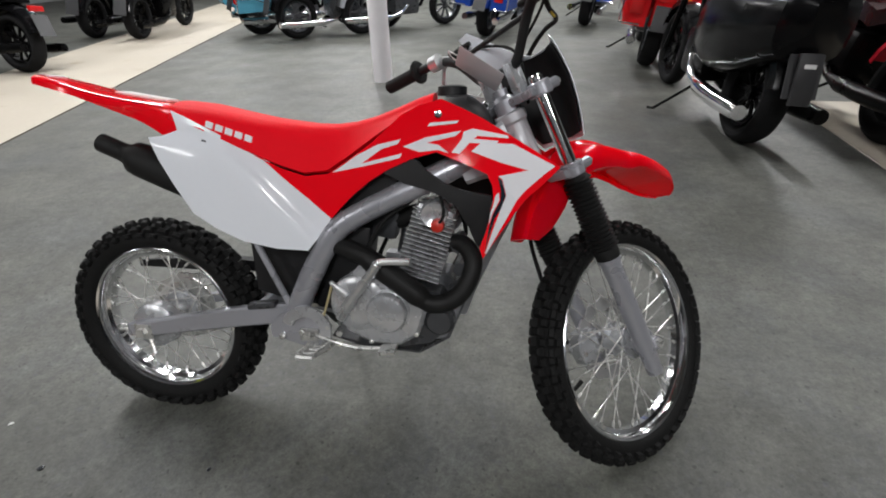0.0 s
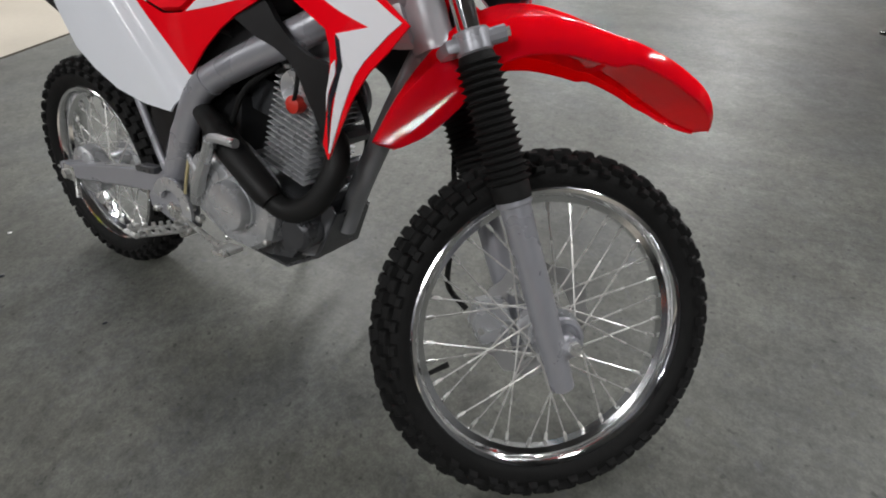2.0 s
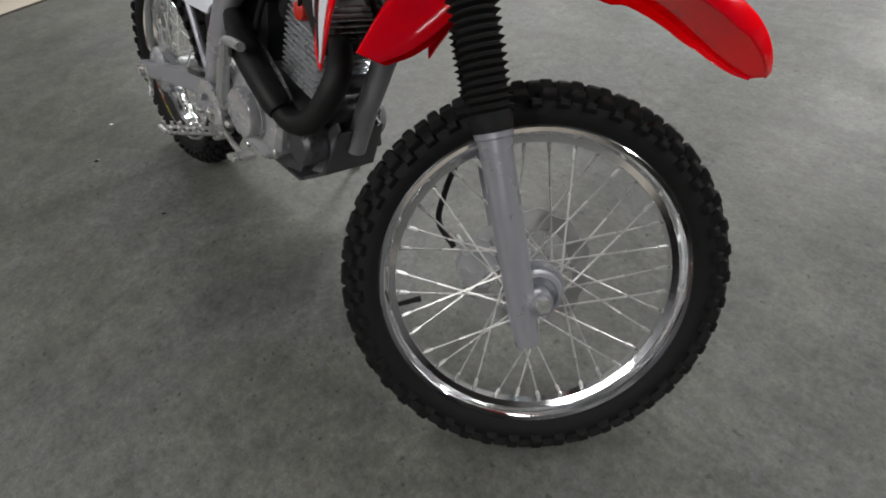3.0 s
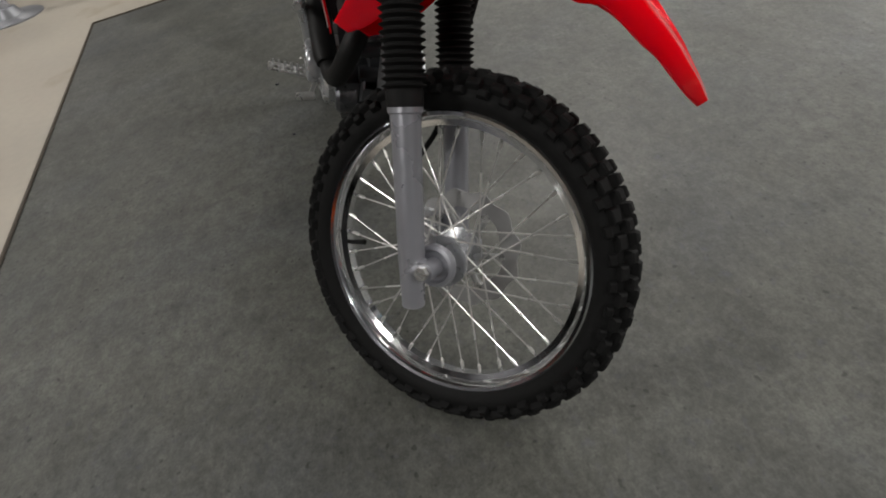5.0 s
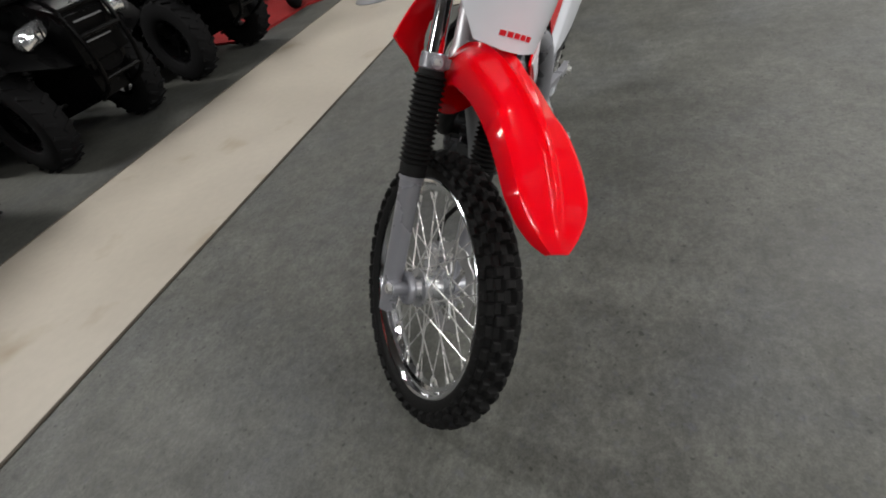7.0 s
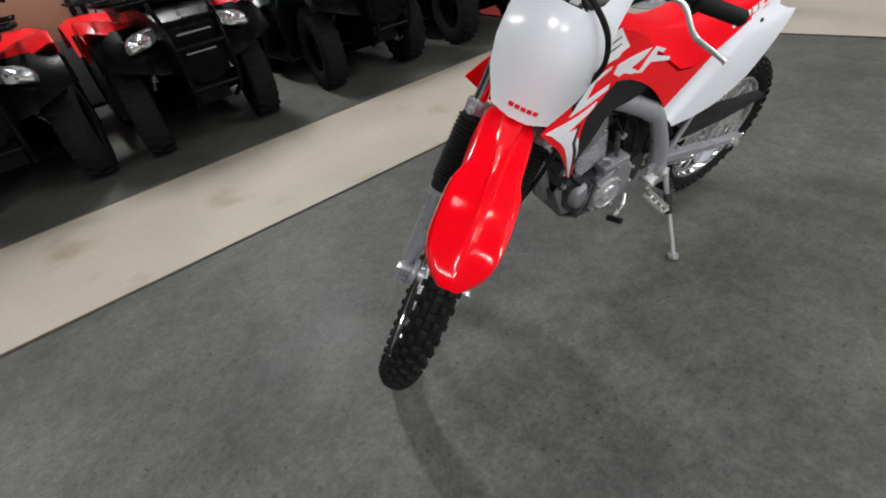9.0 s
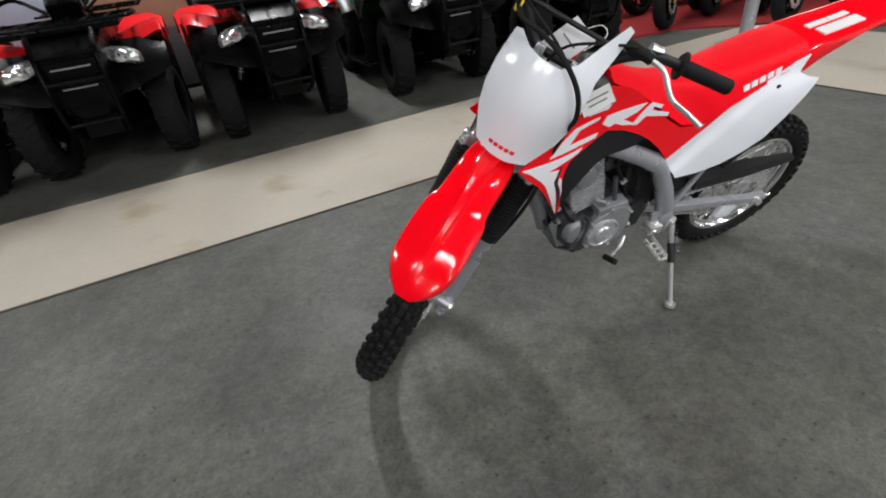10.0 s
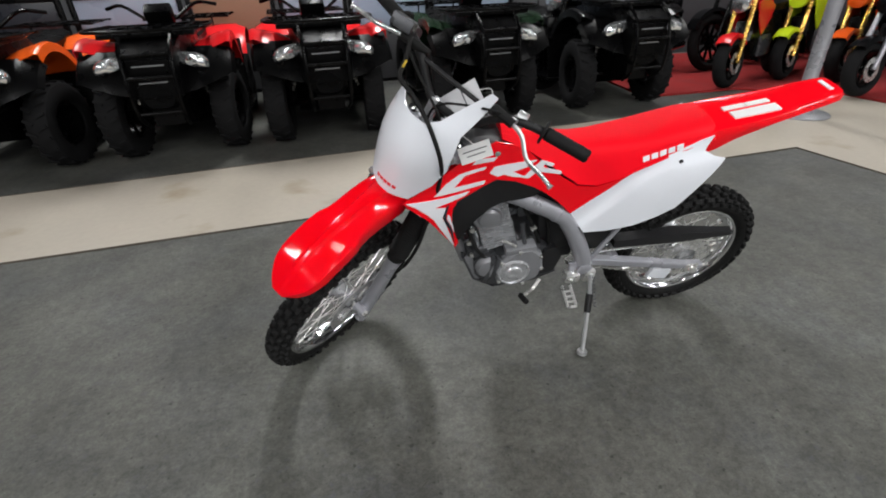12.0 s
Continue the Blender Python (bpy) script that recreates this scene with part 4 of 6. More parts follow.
for s in (-1, 1):
    part("weld", sweep(bmesh.new(), [Vector((0.568, 0.0855 * s, 0.607)), Vector((0.572, 0.085 * s, 0.610))], 0.0262, 14, 1.14, (0, 1, 0)), SILVER, frame_ob)
    part("rear_stay", tube([(0.412, 0.098 * s, 0.385), (0.342, 0.094 * s, 0.526), (0.26, 0.08 * s, 0.70)], 0.0085, 10), SILVER, frame_ob)
    part("subframe_rail", tube([(0.62, 0.06 * s, 0.70), (0.40, 0.065 * s, 0.73), (0.10, 0.06 * s, 0.83)], 0.011, 10), BLACK, frame_ob)
    hang = bmesh.new()
    box(hang, (0.075, 0.012, 0.10), pose(0.44, 0.098 * s, 0.335, 0, 12, 0), 0.005)
    lathe(hang, [(0, 0.026), (s * 0.012, 0.026), (s * 0.016, 0.018)], 20, "y", (0.430, 0.104 * s, 0.352))
    part("pivot_plate", hang, SILVER, frame_ob)

# swingarm, chain and rear details
bm = bmesh.new()
for s in (-1, 1):
    arm = [(0.44, 0.075, 0.362, 0.026), (0.30, 0.088, 0.345, 0.026), (0.12, 0.100, 0.315, 0.023), (0.035, 0.102, 0.298, 0.021), (-0.045, 0.102, 0.287, 0.018)]
    skin = []
    for x, y, z, tall in arm:
        h = tall if s < 0 else tall * 0.62
        skin.append([(x, s * (y + dy), z + dz) for dy, dz in ((-0.013, -h), (0.010, -h), (0.013, -h + 0.004), (0.013, h - 0.004), (0.010, h), (-0.013, h))])
    add(bm, loft(smooth_rows(skin, 3)))
sweep(bm, [(0.31, -0.085, 0.347), (0.31, 0.085, 0.347)], 0.024, 10)
swing = part("swingarm", bm, SILVER, bike, "silver box-section swingarm")
for s in (-1, 1):
    bm = box(bmesh.new(), (0.05, 0.006, 0.042), pose(0.0, 0.114 * s, 0.2855), 0.003)
    sweep(bm, [(0, 0.10 * s, 0.2855), (0, 0.130 * s, 0.2855)], 0.013, 6)
    sweep(bm, [(-0.075, 0.104 * s, 0.284), (0.02, 0.112 * s, 0.288)], 0.0045, 8)
    part("axle_adjuster", bm, ZINC, swing, "zinc plated axle nut and chain adjuster")
part("chain_guard", loft([[(0.33, y, z) for y, z in ((0.045, 0.445), (0.085, 0.445), (0.09, 0.42), (0.05, 0.42))], [(0.10, y, z) for y, z in ((0.045, 0.452), (0.085, 0.45), (0.09, 0.41), (0.05, 0.41))], [(-0.125, y, z) for y, z in ((0.055, 0.426), (0.08, 0.424), (0.082, 0.408), (0.058, 0.408))]]), BLACK, bike, "black plastic chain guard")
chain = part("chain", sweep(bmesh.new(), [(0.0, 0.062, 0.387), (0.235, 0.062, 0.3845), (0.47, 0.062, 0.382), (0.492, 0.062, 0.360), (0.47, 0.062, 0.338), (0.235, 0.062, 0.265), (0.0, 0.062, 0.192), (-0.068, 0.062, 0.220), (-0.097, 0.062, 0.289), (-0.068, 0.062, 0.358), (0.0, 0.062, 0.387)], 0.0042, 6, caps=False), ZINC, bike, "steel drive chain")
link = None
for k in range(60):
    t = k / 60 * 2
    if t < 1:
        p, tilt = Vector((0.0 + 0.47 * t, 0.062, 0.387 - 0.005 * t)), 1
    else:
        t -= 1
        p, tilt = Vector((0.47 - 0.47 * t, 0.062, 0.338 - 0.146 * t)), 17
    m = pose(p.x, p.y, p.z, 0, -tilt, 0) @ Matrix.Diagonal((1, 1.4 if k % 2 else 1, 1, 1))
    if link is None:
        link = part("link", box(bmesh.new(), (0.0135, 0.010, 0.0105)), ZINC, chain, "", m, False)
    else:
        shared("link", link, m, chain)
guide = box(bmesh.new(), (0.085, 0.02, 0.052), pose(0.10, 0.085, 0.245, 0, -14, 0), 0.008)
part("chain_guide", guide, WHITE, bike, "pale plastic chain guide")
SPRING = mat("dark red spring paint", (0.22, 0.012, 0.012), 0.4)
shock = bmesh.new()
coil = [Vector((0.445 + 0.105 * k / 90, 0.032 * math.cos(k * 0.5), 0.38 + 0.22 * k / 90)) + Vector((0.028 * math.sin(k * 0.5), 0, -0.012 * math.sin(k * 0.5))) for k in range(91)]
sweep(shock, coil, 0.0058, 8)
shock_ob = part("shock_spring", shock, SPRING, bike, "red coil spring of the rear shock absorber")
part("damper", tube([(0.44, 0, 0.36), (0.56, 0, 0.63)], 0.018, 12), DARKALLOY, shock_ob)
part("mud_flap", panel([(0.30, 0.40), (0.44, 0.36), (0.47, 0.55), (0.36, 0.72), (0.27, 0.70), (0.29, 0.55)], lambda x, z: 0.045, 0.09, 0.06, 0, 1), BLACK, bike, "black inner mudguard and air box")
part("air_box", panel([(0.40, 0.60), (0.50, 0.53), (0.60, 0.60), (0.68, 0.68), (0.69, 0.735), (0.45, 0.75), (0.36, 0.74)], lambda x, z: 0.062, 0.124, 0.06, 0, 1), BLACK, bike)

# engine
TILT_C = math.degrees(math.atan2(0.041, 0.155))
CYL = pose(0.729, 0, 0.456, 0, TILT_C, 0)
engine = part("engine", panel([(0.545, 0.345), (0.60, 0.300), (0.70, 0.288), (0.775, 0.305), (0.815, 0.350), (0.818, 0.410), (0.795, 0.440), (0.70, 0.452), (0.60, 0.470), (0.548, 0.440)], lambda x, z: 0.088 - 1.6 * max(0, abs(x - 0.68) - 0.08) ** 1.6, 0.176, 0.03, 0, 1), DARKALLOY, bike, "cast alloy single-cylinder engine")
for k in range(16):
    w = 0.058 if k < 10 else 0.055
    fin = box(bmesh.new(), (2 * w - 0.004, 0.132, 0.0026), CYL @ pose(0, 0, 0.012 + 0.0112 * k), 0.0012)
    part("cooling_fin", fin, FIN, engine)
core = box(bmesh.new(), (0.086, 0.098, 0.150), CYL @ pose(0, 0, 0.072), 0.02)
part("cylinder", core, PIPE, engine)
head = bmesh.new()
box(head, (0.096, 0.112, 0.048), CYL @ pose(0.0, 0, 0.172), 0.016)
lathe(head, [(-0.066, 0.012), (-0.074, 0.030), (-0.064, 0.034), (0.064, 0.034), (0.074, 0.030), (0.066, 0.012)], 24, "y", CYL @ Vector((0.0, 0, 0.178)))
part("cylinder_head", head, ALLOY, engine, "cast alloy cylinder head")
for k in range(4):
    part("bolt", lathe(bmesh.new(), [(0, 0.006), (0.006, 0.006)], 6, "z", CYL @ Vector((0.042 if k % 2 else -0.042, 0.05 if k < 2 else -0.05, 0.196))), ZINC, engine)
part("spark_plug_cap", lathe(bmesh.new(), [(-0.060, 0.011), (-0.075, 0.017), (-0.088, 0.015), (-0.092, 0.008)], 16, "y", (0.785, 0, 0.605)), PLUG, engine, "red rubber plug cap")
part("ignition_lead", tube([(0.785, -0.085, 0.605), (0.80, -0.09, 0.64), (0.78, -0.06, 0.70)], 0.004, 8, steps=5), RUBBER, engine)
right = bmesh.new()
cover_rows = [(0.0, 1.0), (-0.030, 0.98), (-0.040, 0.90), (-0.044, 0.70)]
shape = [(0.553, 0.385), (0.572, 0.330), (0.63, 0.302), (0.70, 0.300), (0.745, 0.330), (0.762, 0.390), (0.742, 0.440), (0.70, 0.475), (0.665, 0.497), (0.615, 0.502), (0.568, 0.460)]
cx, cz = 0.658, 0.400
right = loft([[(cx + (x - cx) * k * 1.06, -0.086 + y, cz + 0.010 + (z - cz) * k * 1.06) for x, z in shape] for y, k in cover_rows])
clutch = part("clutch_cover", right, ALLOY, engine, "cast alloy clutch cover")
part("clutch_dome", lathe(bmesh.new(), [(-0.112, 0.074), (-0.126, 0.072), (-0.132, 0.065), (-0.1345, 0.045), (-0.135, 0.012)], 40, "y", (0.603, 0, 0.414)), ALLOY, engine, "round domed clutch housing")
part("clutch_cap", lathe(bmesh.new(), [(-0.120, 0.02), (-0.120, 0.0535), (-0.138, 0.0525), (-0.138, 0.0495), (-0.152, 0.0490), (-0.158, 0.0450), (-0.160, 0.038), (-0.1605, 0.012)], 36, "y", (0.675, 0, 0.403)), ALLOY, engine, "round brushed alloy cap")
part("cap_groove", box(bmesh.new(), (0.052, 0.002, 0.0035), pose(0.675, -0.1608, 0.396)), LEVER, engine)
for x, z in shape[::2]:
    part("bolt", lathe(bmesh.new(), [(-0.116, 0.0065), (-0.127, 0.0065), (-0.129, 0.004)], 8, "y", (cx + (x - cx) * 0.98, 0, cz + 0.010 + (z - cz) * 0.98)), ZINC, engine)
left = loft([[(0.668 + (x - 0.655) * k * 0.84, y, 0.388 + (z - 0.392) * k * 0.90) for x, z in shape] for y, k in ((0.080, 1.0), (0.104, 0.98), (0.112, 0.88), (0.114, 0.6))])
part("generator_cover", left, GREYSTEEL, engine, "cast alloy generator cover")
part("generator_cap", lathe(bmesh.new(), [(0.108, 0.058), (0.118, 0.056), (0.121, 0.051), (0.117, 0.047), (0.118, 0.030), (0.124, 0.027), (0.126, 0.018), (0.123, 0.008)], 40, "y", (0.690, 0, 0.382)), ALLOY, engine, "round cast alloy generator cap")
part("case_dome", lathe(bmesh.new(), [(0.076, 0.048), (0.090, 0.047), (0.100, 0.040), (0.104, 0.026), (0.105, 0.008)], 32, "y", (0.768, 0, 0.392)), GREYSTEEL, engine, "rounded alloy lump of the crankcase")
part("case_ledge", box(bmesh.new(), (0.105, 0.045, 0.026), pose(0.672, 0.088, 0.474, 0, 4, 0), 0.008), GREYSTEEL, engine)
part("oil_pipe", tube([(0.672, 0.074, 0.572), (0.664, 0.082, 0.520), (0.648, 0.086, 0.455), (0.640, 0.090, 0.428)], 0.0075, 10, steps=4), DARKALLOY, engine, "dark metal pipe beside the cylinder")
part("starter_motor", lathe(bmesh.new(), [(-0.03, 0.010), (-0.03, 0.028), (0.062, 0.030), (0.068, 0.022), (0.070, 0.008)], 24, "y", (0.795, 0, 0.440)), DARKALLOY, engine, "dark cylinder of the starter motor")
part("head_cap", lathe(bmesh.new(), [(0.056, 0.050), (0.070, 0.049), (0.076, 0.044), (0.074, 0.036), (0.082, 0.030), (0.085, 0.012)], 32, "y", CYL @ Vector((0.016, 0, 0.158))), GREYSTEEL, engine, "round cast alloy cap on the cylinder head")
for x, z in ((0.831, 0.548), (0.824, 0.432), (0.838, 0.490)):
    part("engine_mount", sweep(bmesh.new(), [(x, -0.055, z), (x, 0.055, z)], 0.017, 8), DARKALLOY, engine)
    part("bolt", sweep(bmesh.new(), [(x, 0.054, z), (x, 0.064, z)], 0.009, 6), ZINC, engine)
for pts in ([(0.660, 0.040, 0.600), (0.630, 0.062, 0.540), (0.600, 0.070, 0.470), (0.585, 0.075, 0.400)], [(0.700, 0.045, 0.640), (0.640, 0.070, 0.610), (0.585, 0.066, 0.560), (0.560, 0.070, 0.430)], [(0.72, -0.050, 0.66), (0.655, -0.072, 0.61), (0.620, -0.078, 0.55), (0.600, -0.080, 0.50)], [(0.820, 0.030, 0.640), (0.842, 0.050, 0.560), (0.815, 0.070, 0.470), (0.770, 0.085, 0.420)]):
    part("hose", tube(pts, 0.0058, 8, steps=5), RUBBER, engine, "black rubber hose")
part("wire_clip", box(bmesh.new(), (0.020, 0.014, 0.012), pose(0.628, 0.066, 0.535, 0, 30, 0), 0.003), ZINC, engine)
part("clutch_arm", tube([(0.690, 0.098, 0.492), (0.715, 0.100, 0.512), (0.738, 0.094, 0.520)], 0.005, 8, steps=4), ZINC, engine, "bright clutch arm")
part("case_rib", box(bmesh.new(), (0.018, 0.030, 0.120), pose(0.772, 0.090, 0.385, 0, -14, 0), 0.006), DARKALLOY, engine)
part("case_rib", box(bmesh.new(), (0.016, 0.026, 0.100), pose(0.750, 0.096, 0.400, 0, -8, 0), 0.006), DARKALLOY, engine)
part("sprocket_cover", panel([(0.535, 0.345), (0.590, 0.335), (0.600, 0.40), (0.585, 0.452), (0.545, 0.460), (0.520, 0.41)], lambda x, z: 0.094, 0.02, 0.03, 0, 1), BLACK, engine, "black plastic sprocket cover")
part("lower_cover", box(bmesh.new(), (0.115, 0.100, 0.100), pose(0.520, 0, 0.405, 0, 6, 0), 0.014), BLACK, engine, "black plastic cover behind the engine")
part("side_box", box(bmesh.new(), (0.125, 0.105, 0.19), pose(0.540, 0, 0.500, 0, 8, 0), 0.012), BLACK, engine)
for x, z in shape[::2]:
    part("bolt", lathe(bmesh.new(), [(0.104, 0.006), (0.117, 0.006), (0.118, 0.004)], 8, "y", (0.668 + (x - 0.655) * 0.76, 0, 0.388 + (z - 0.392) * 0.81)), ZINC, engine)
part("carburettor", box(bmesh.new(), (0.075, 0.055, 0.075), pose(0.640, 0.0, 0.590, 0, 10, 0), 0.014), DARKALLOY, engine)
part("intake_boot", tube([(0.74, 0, 0.62), (0.64, 0, 0.595), (0.54, 0, 0.62)], 0.026, 12, steps=4), RUBBER, engine)
part("oil_filter_cover", lathe(bmesh.new(), [(-0.06, 0.036), (-0.098, 0.036), (-0.106, 0.029), (-0.107, 0.012)], 24, "y", (0.795, 0, 0.368)), DARKALLOY, engine)
skid = loft([[(0.50, -0.045, 0.285), (0.50, 0.045, 0.285), (0.50, 0.045, 0.279), (0.50, -0.045, 0.279)], [(0.60, -0.07, 0.276), (0.60, 0.07, 0.276), (0.60, 0.07, 0.270), (0.60, -0.07, 0.270)], [(0.74, -0.072, 0.270), (0.74, 0.072, 0.270), (0.742, 0.072, 0.264), (0.742, -0.072, 0.264)],
             [(0.81, -0.062, 0.312), (0.81, 0.062, 0.312), (0.818, 0.062, 0.308), (0.818, -0.062, 0.308)], [(0.848, -0.05, 0.41), (0.848, 0.05, 0.41), (0.856, 0.05, 0.410), (0.856, -0.05, 0.410)]])
part("skid_plate", skid, DARKALLOY, bike, "grey steel skid plate")
for s in (-1, 1):
    part("skid_plate_wing", panel([(0.775, 0.300), (0.815, 0.312), (0.850, 0.41), (0.835, 0.425), (0.79, 0.40)], lambda x, z: 0.062 - 0.12 * max(0, z - 0.31), 0.005, 0.04, 0, s), GREYSTEEL, bike, "grey bracket wing of the skid plate")

# exhaust
pipe = part("exhaust_pipe", tube([(0.785, -0.02, 0.545), (0.845, -0.045, 0.552), (0.872, -0.075, 0.510), (0.845, -0.098, 0.445), (0.79, -0.108, 0.418), (0.735, -0.112, 0.440), (0.66, -0.112, 0.505), (0.60, -0.108, 0.535), (0.52, -0.078, 0.55), (0.42, -0.070, 0.58), (0.26, -0.068, 0.645)], 0.0225, 14, steps=6), PIPE, bike, "matt black exhaust pipe")
part("heat_shield", tube([(0.76, -0.117, 0.43), (0.70, -0.120, 0.475), (0.62, -0.120, 0.530)], [0.023, 0.028, 0.028, 0.028, 0.028, 0.028, 0.028, 0.028, 0.023], 14, steps=4), PIPE, pipe)
m0 = Vector((0.255, -0.068, 0.648))
axis = (Vector((-0.060, -0.080, 0.778)) - m0).normalized()
prof = [(0.0, 0.02), (0.03, 0.040), (0.10, 0.043), (0.225, 0.043), (0.248, 0.040), (0.262, 0.027), (0.282, 0.0235), (0.338, 0.0235), (0.341, 0.021), (0.330, 0.020)]
part("silencer", sweep(bmesh.new(), [m0 + axis * q for q, _ in prof], [r for _, r in prof], 24), PIPE, bike, "matt black exhaust silencer")

# foot controls
for s in (-1, 1):
    peg, half = bmesh.new(), 0.015 if s > 0 else 0.019
    a, b = Vector((0.490 if s > 0 else 0.508, (0.130 if s > 0 else 0.120) * s, 0.287 if s > 0 else 0.296)), Vector((0.498 if s > 0 else 0.508, (0.218 if s > 0 else 0.246) * s, 0.284 if s > 0 else 0.324))
    for off in (-half, half):
        sweep(peg, [a + Vector((off, 0, 0)), b + Vector((off, 0, 0))], 0.004, 6)
        for k in range(8):
            p = a.lerp(b, (k + 0.5) / 8) + Vector((off, 0, 0.006))
            box(peg, (0.005, 0.006, 0.012), Matrix.Translation(p))
    sweep(peg, [b + Vector((-half, 0, 0)), b + Vector((half, 0, 0))], 0.005, 6)
    for k in (0.25, 0.5, 0.75):
        p = a.lerp(b, k)
        sweep(peg, [p + Vector((-half, 0, 0)), p + Vector((half, 0, 0))], 0.004, 6)
    part("footpeg", peg, PEGZINC, bike, "zinc plated toothed footpeg")
    br = box(bmesh.new(), (0.05, 0.045, 0.035), pose(0.470, 0.108 * s, 0.320), 0.006)
    sweep(br, [(0.44, 0.09 * s, 0.34), (0.485, 0.13 * s, 0.318)], 0.012, 8)
    part("peg_bracket", br, ZINC, bike)
hanger = part("peg_hanger", panel([(0.364, 0.332), (0.392, 0.362), (0.425, 0.384), (0.462, 0.390), (0.495, 0.372), (0.516, 0.335), (0.522, 0.298), (0.492, 0.278), (0.452, 0.286), (0.40, 0.300), (0.369, 0.305)], lambda x, z: 0.121, 0.016, 0.02, 0, -1), SILVER, bike, "silver cast footpeg hanger")
guard = [(0.4655 + 0.064 * math.cos(radians(a)), 0.335 + 0.064 * math.sin(radians(a))) for a in range(165, -16, -15)] + [(0.4655 + 0.036 * math.cos(radians(a)), 0.335 + 0.036 * math.sin(radians(a))) for a in range(-15, 166, 15)]
part("heel_guard", panel(guard, lambda x, z: 0.134 - 0.10 * max(0.0, math.hypot(x - 0.4655, z - 0.335) - 0.048), 0.007, 0.012, 0, -1), ALLOY, hanger, "bright crescent-shaped heel guard")
for x, z in ((0.399, 0.311), (0.452, 0.326), (0.467, 0.291), (0.520, 0.345), (0.549, 0.330)):
    part("bolt", sweep(bmesh.new(), [(x, -0.118, z), (x, -0.1315, z), (x, -0.134, z)], [0.0085, 0.0085, 0.005], 6), ZINC, hanger)
part("hanger_clamp", box(bmesh.new(), (0.034, 0.030, 0.022), pose(0.516, -0.134, 0.296, 0, -32, 0), 0.005), ZINC, hanger, "zinc plated peg clamp")
part("return_spring", tube([(0.536, -0.126, 0.458), (0.522, -0.128, 0.410), (0.506, -0.128, 0.358)], 0.0030, 8, steps=3), BRASSY, bike, "thin yellowish return spring")
part("release_arm", sweep(bmesh.new(), [(0.531, -0.122, 0.463), (0.540, -0.126, 0.457), (0.576, -0.132, 0.432)], [0.006, 0.008, 0.014], 10, 0.7), ALLOY, bike, "bright wedge-shaped release arm")
part("chain_slider", box(bmesh.new(), (0.075, 0.030, 0.016), pose(0.335, -0.092, 0.378, 0, -8, 0), 0.005), DARKALLOY, bike, "dark guard on the swingarm")
part("brake_lever_arm", tube([(0.03, -0.120, 0.226), (0.012, -0.108, 0.272)], 0.006, 8), ZINC, bike)
part("brake_pedal", tube([(0.490, -0.128, 0.322), (0.537, -0.132, 0.309), (0.60, -0.142, 0.304), (0.672, -0.156, 0.314)], 0.0065, 8, steps=4), ZINC, bike, "zinc plated brake pedal")
part("pedal_pad", box(bmesh.new(), (0.04, 0.045, 0.010), pose(0.682, -0.166, 0.318, 0, -8, 0), 0.003), ZINC, bike)
part("gear_lever", tube([(0.590, 0.115, 0.328), (0.615, 0.135, 0.310), (0.645, 0.142, 0.282)], 0.006, 8, steps=4), ZINC, bike, "zinc plated gear lever")
part("gear_lever_rubber", tube([(0.652, 0.125, 0.262), (0.646, 0.170, 0.280)], 0.010, 10), RUBBER, bike, "black rubber toe piece")
part("kick_starter", tube([(0.558, -0.132, 0.376), (0.585, -0.144, 0.422), (0.650, -0.158, 0.513), (0.668, -0.163, 0.534), (0.737, -0.170, 0.541)], [0.014] * 5 + [0.0115] * 6 + [0.0085] * 6, 10, steps=4), LEVER, bike, "zinc plated kick start lever")
stand = part("kickstand", tube([(0.402, 0.120, 0.330), (0.404, 0.150, 0.275), (0.446, 0.292, 0.100)], [0.010, 0.0085, 0.0080], 10), LEVER, bike, "silver kickstand propping the bike up")
part("stand_foot", sweep(bmesh.new(), [(0.446, 0.290, 0.106), (0.448, 0.294, 0.094)], 0.018, 14), LEVER, stand)
part("sleeve", tube([(0.406, 0.158, 0.265), (0.4195, 0.2005, 0.214)], 0.0125, 10), BLACK, stand, "black sleeve")
spring = bmesh.new()
sweep(spring, [Vector((0.396 + 0.006 * math.cos(k * 0.9), 0.128 + 0.0012 * k + 0.006 * math.sin(k * 0.9), 0.325 - 0.0014 * k)) for k in range(60)], 0.0016, 5)
part("stand_spring", spring, DARKALLOY, stand)
part("stand_bracket", box(bmesh.new(), (0.042, 0.024, 0.050), pose(0.405, 0.110, 0.316), 0.006), ZINC, bike)

# front brake
cal = loft([[(-0.022 + x, 0.036, -0.235 + z) for x, z in ((-0.034, -0.030), (0.010, -0.040), (0.034, -0.008), (0.026, 0.040), (-0.014, 0.046), (-0.038, 0.012))]] +
           [[(-0.022 + x * k, y, -0.235 + z * k) for x, z in ((-0.034, -0.030), (0.010, -0.040), (0.034, -0.008), (0.026, 0.040), (-0.014, 0.046), (-0.038, 0.012))] for y, k in ((0.040, 1.08), (0.072, 1.08), (0.080, 0.92), (0.082, 0.60))])
caliper = fpart("brake_caliper", cal, ALLOY, None, "cast alloy front brake caliper")
for x, z in ((-0.030, -0.222), (-0.012, -0.252)):
    part("piston_cap", lathe(bmesh.new(), [(0.074, 0.0165), (0.088, 0.0165), (0.091, 0.013), (0.089, 0.008)], 20, "y", (x, 0, z)), ALLOY, caliper)
for x, z in ((-0.052, -0.238), (0.006, -0.206), (0.004, -0.262)):
    part("bolt", sweep(bmesh.new(), [(x, 0.030, z), (x, 0.090, z)], 0.0065, 6), ZINC, caliper)
part("bleed_nipple", tube([(-0.044, 0.070, -0.196), (-0.050, 0.072, -0.180)], [0.0055, 0.0035], 8), ZINC, caliper)
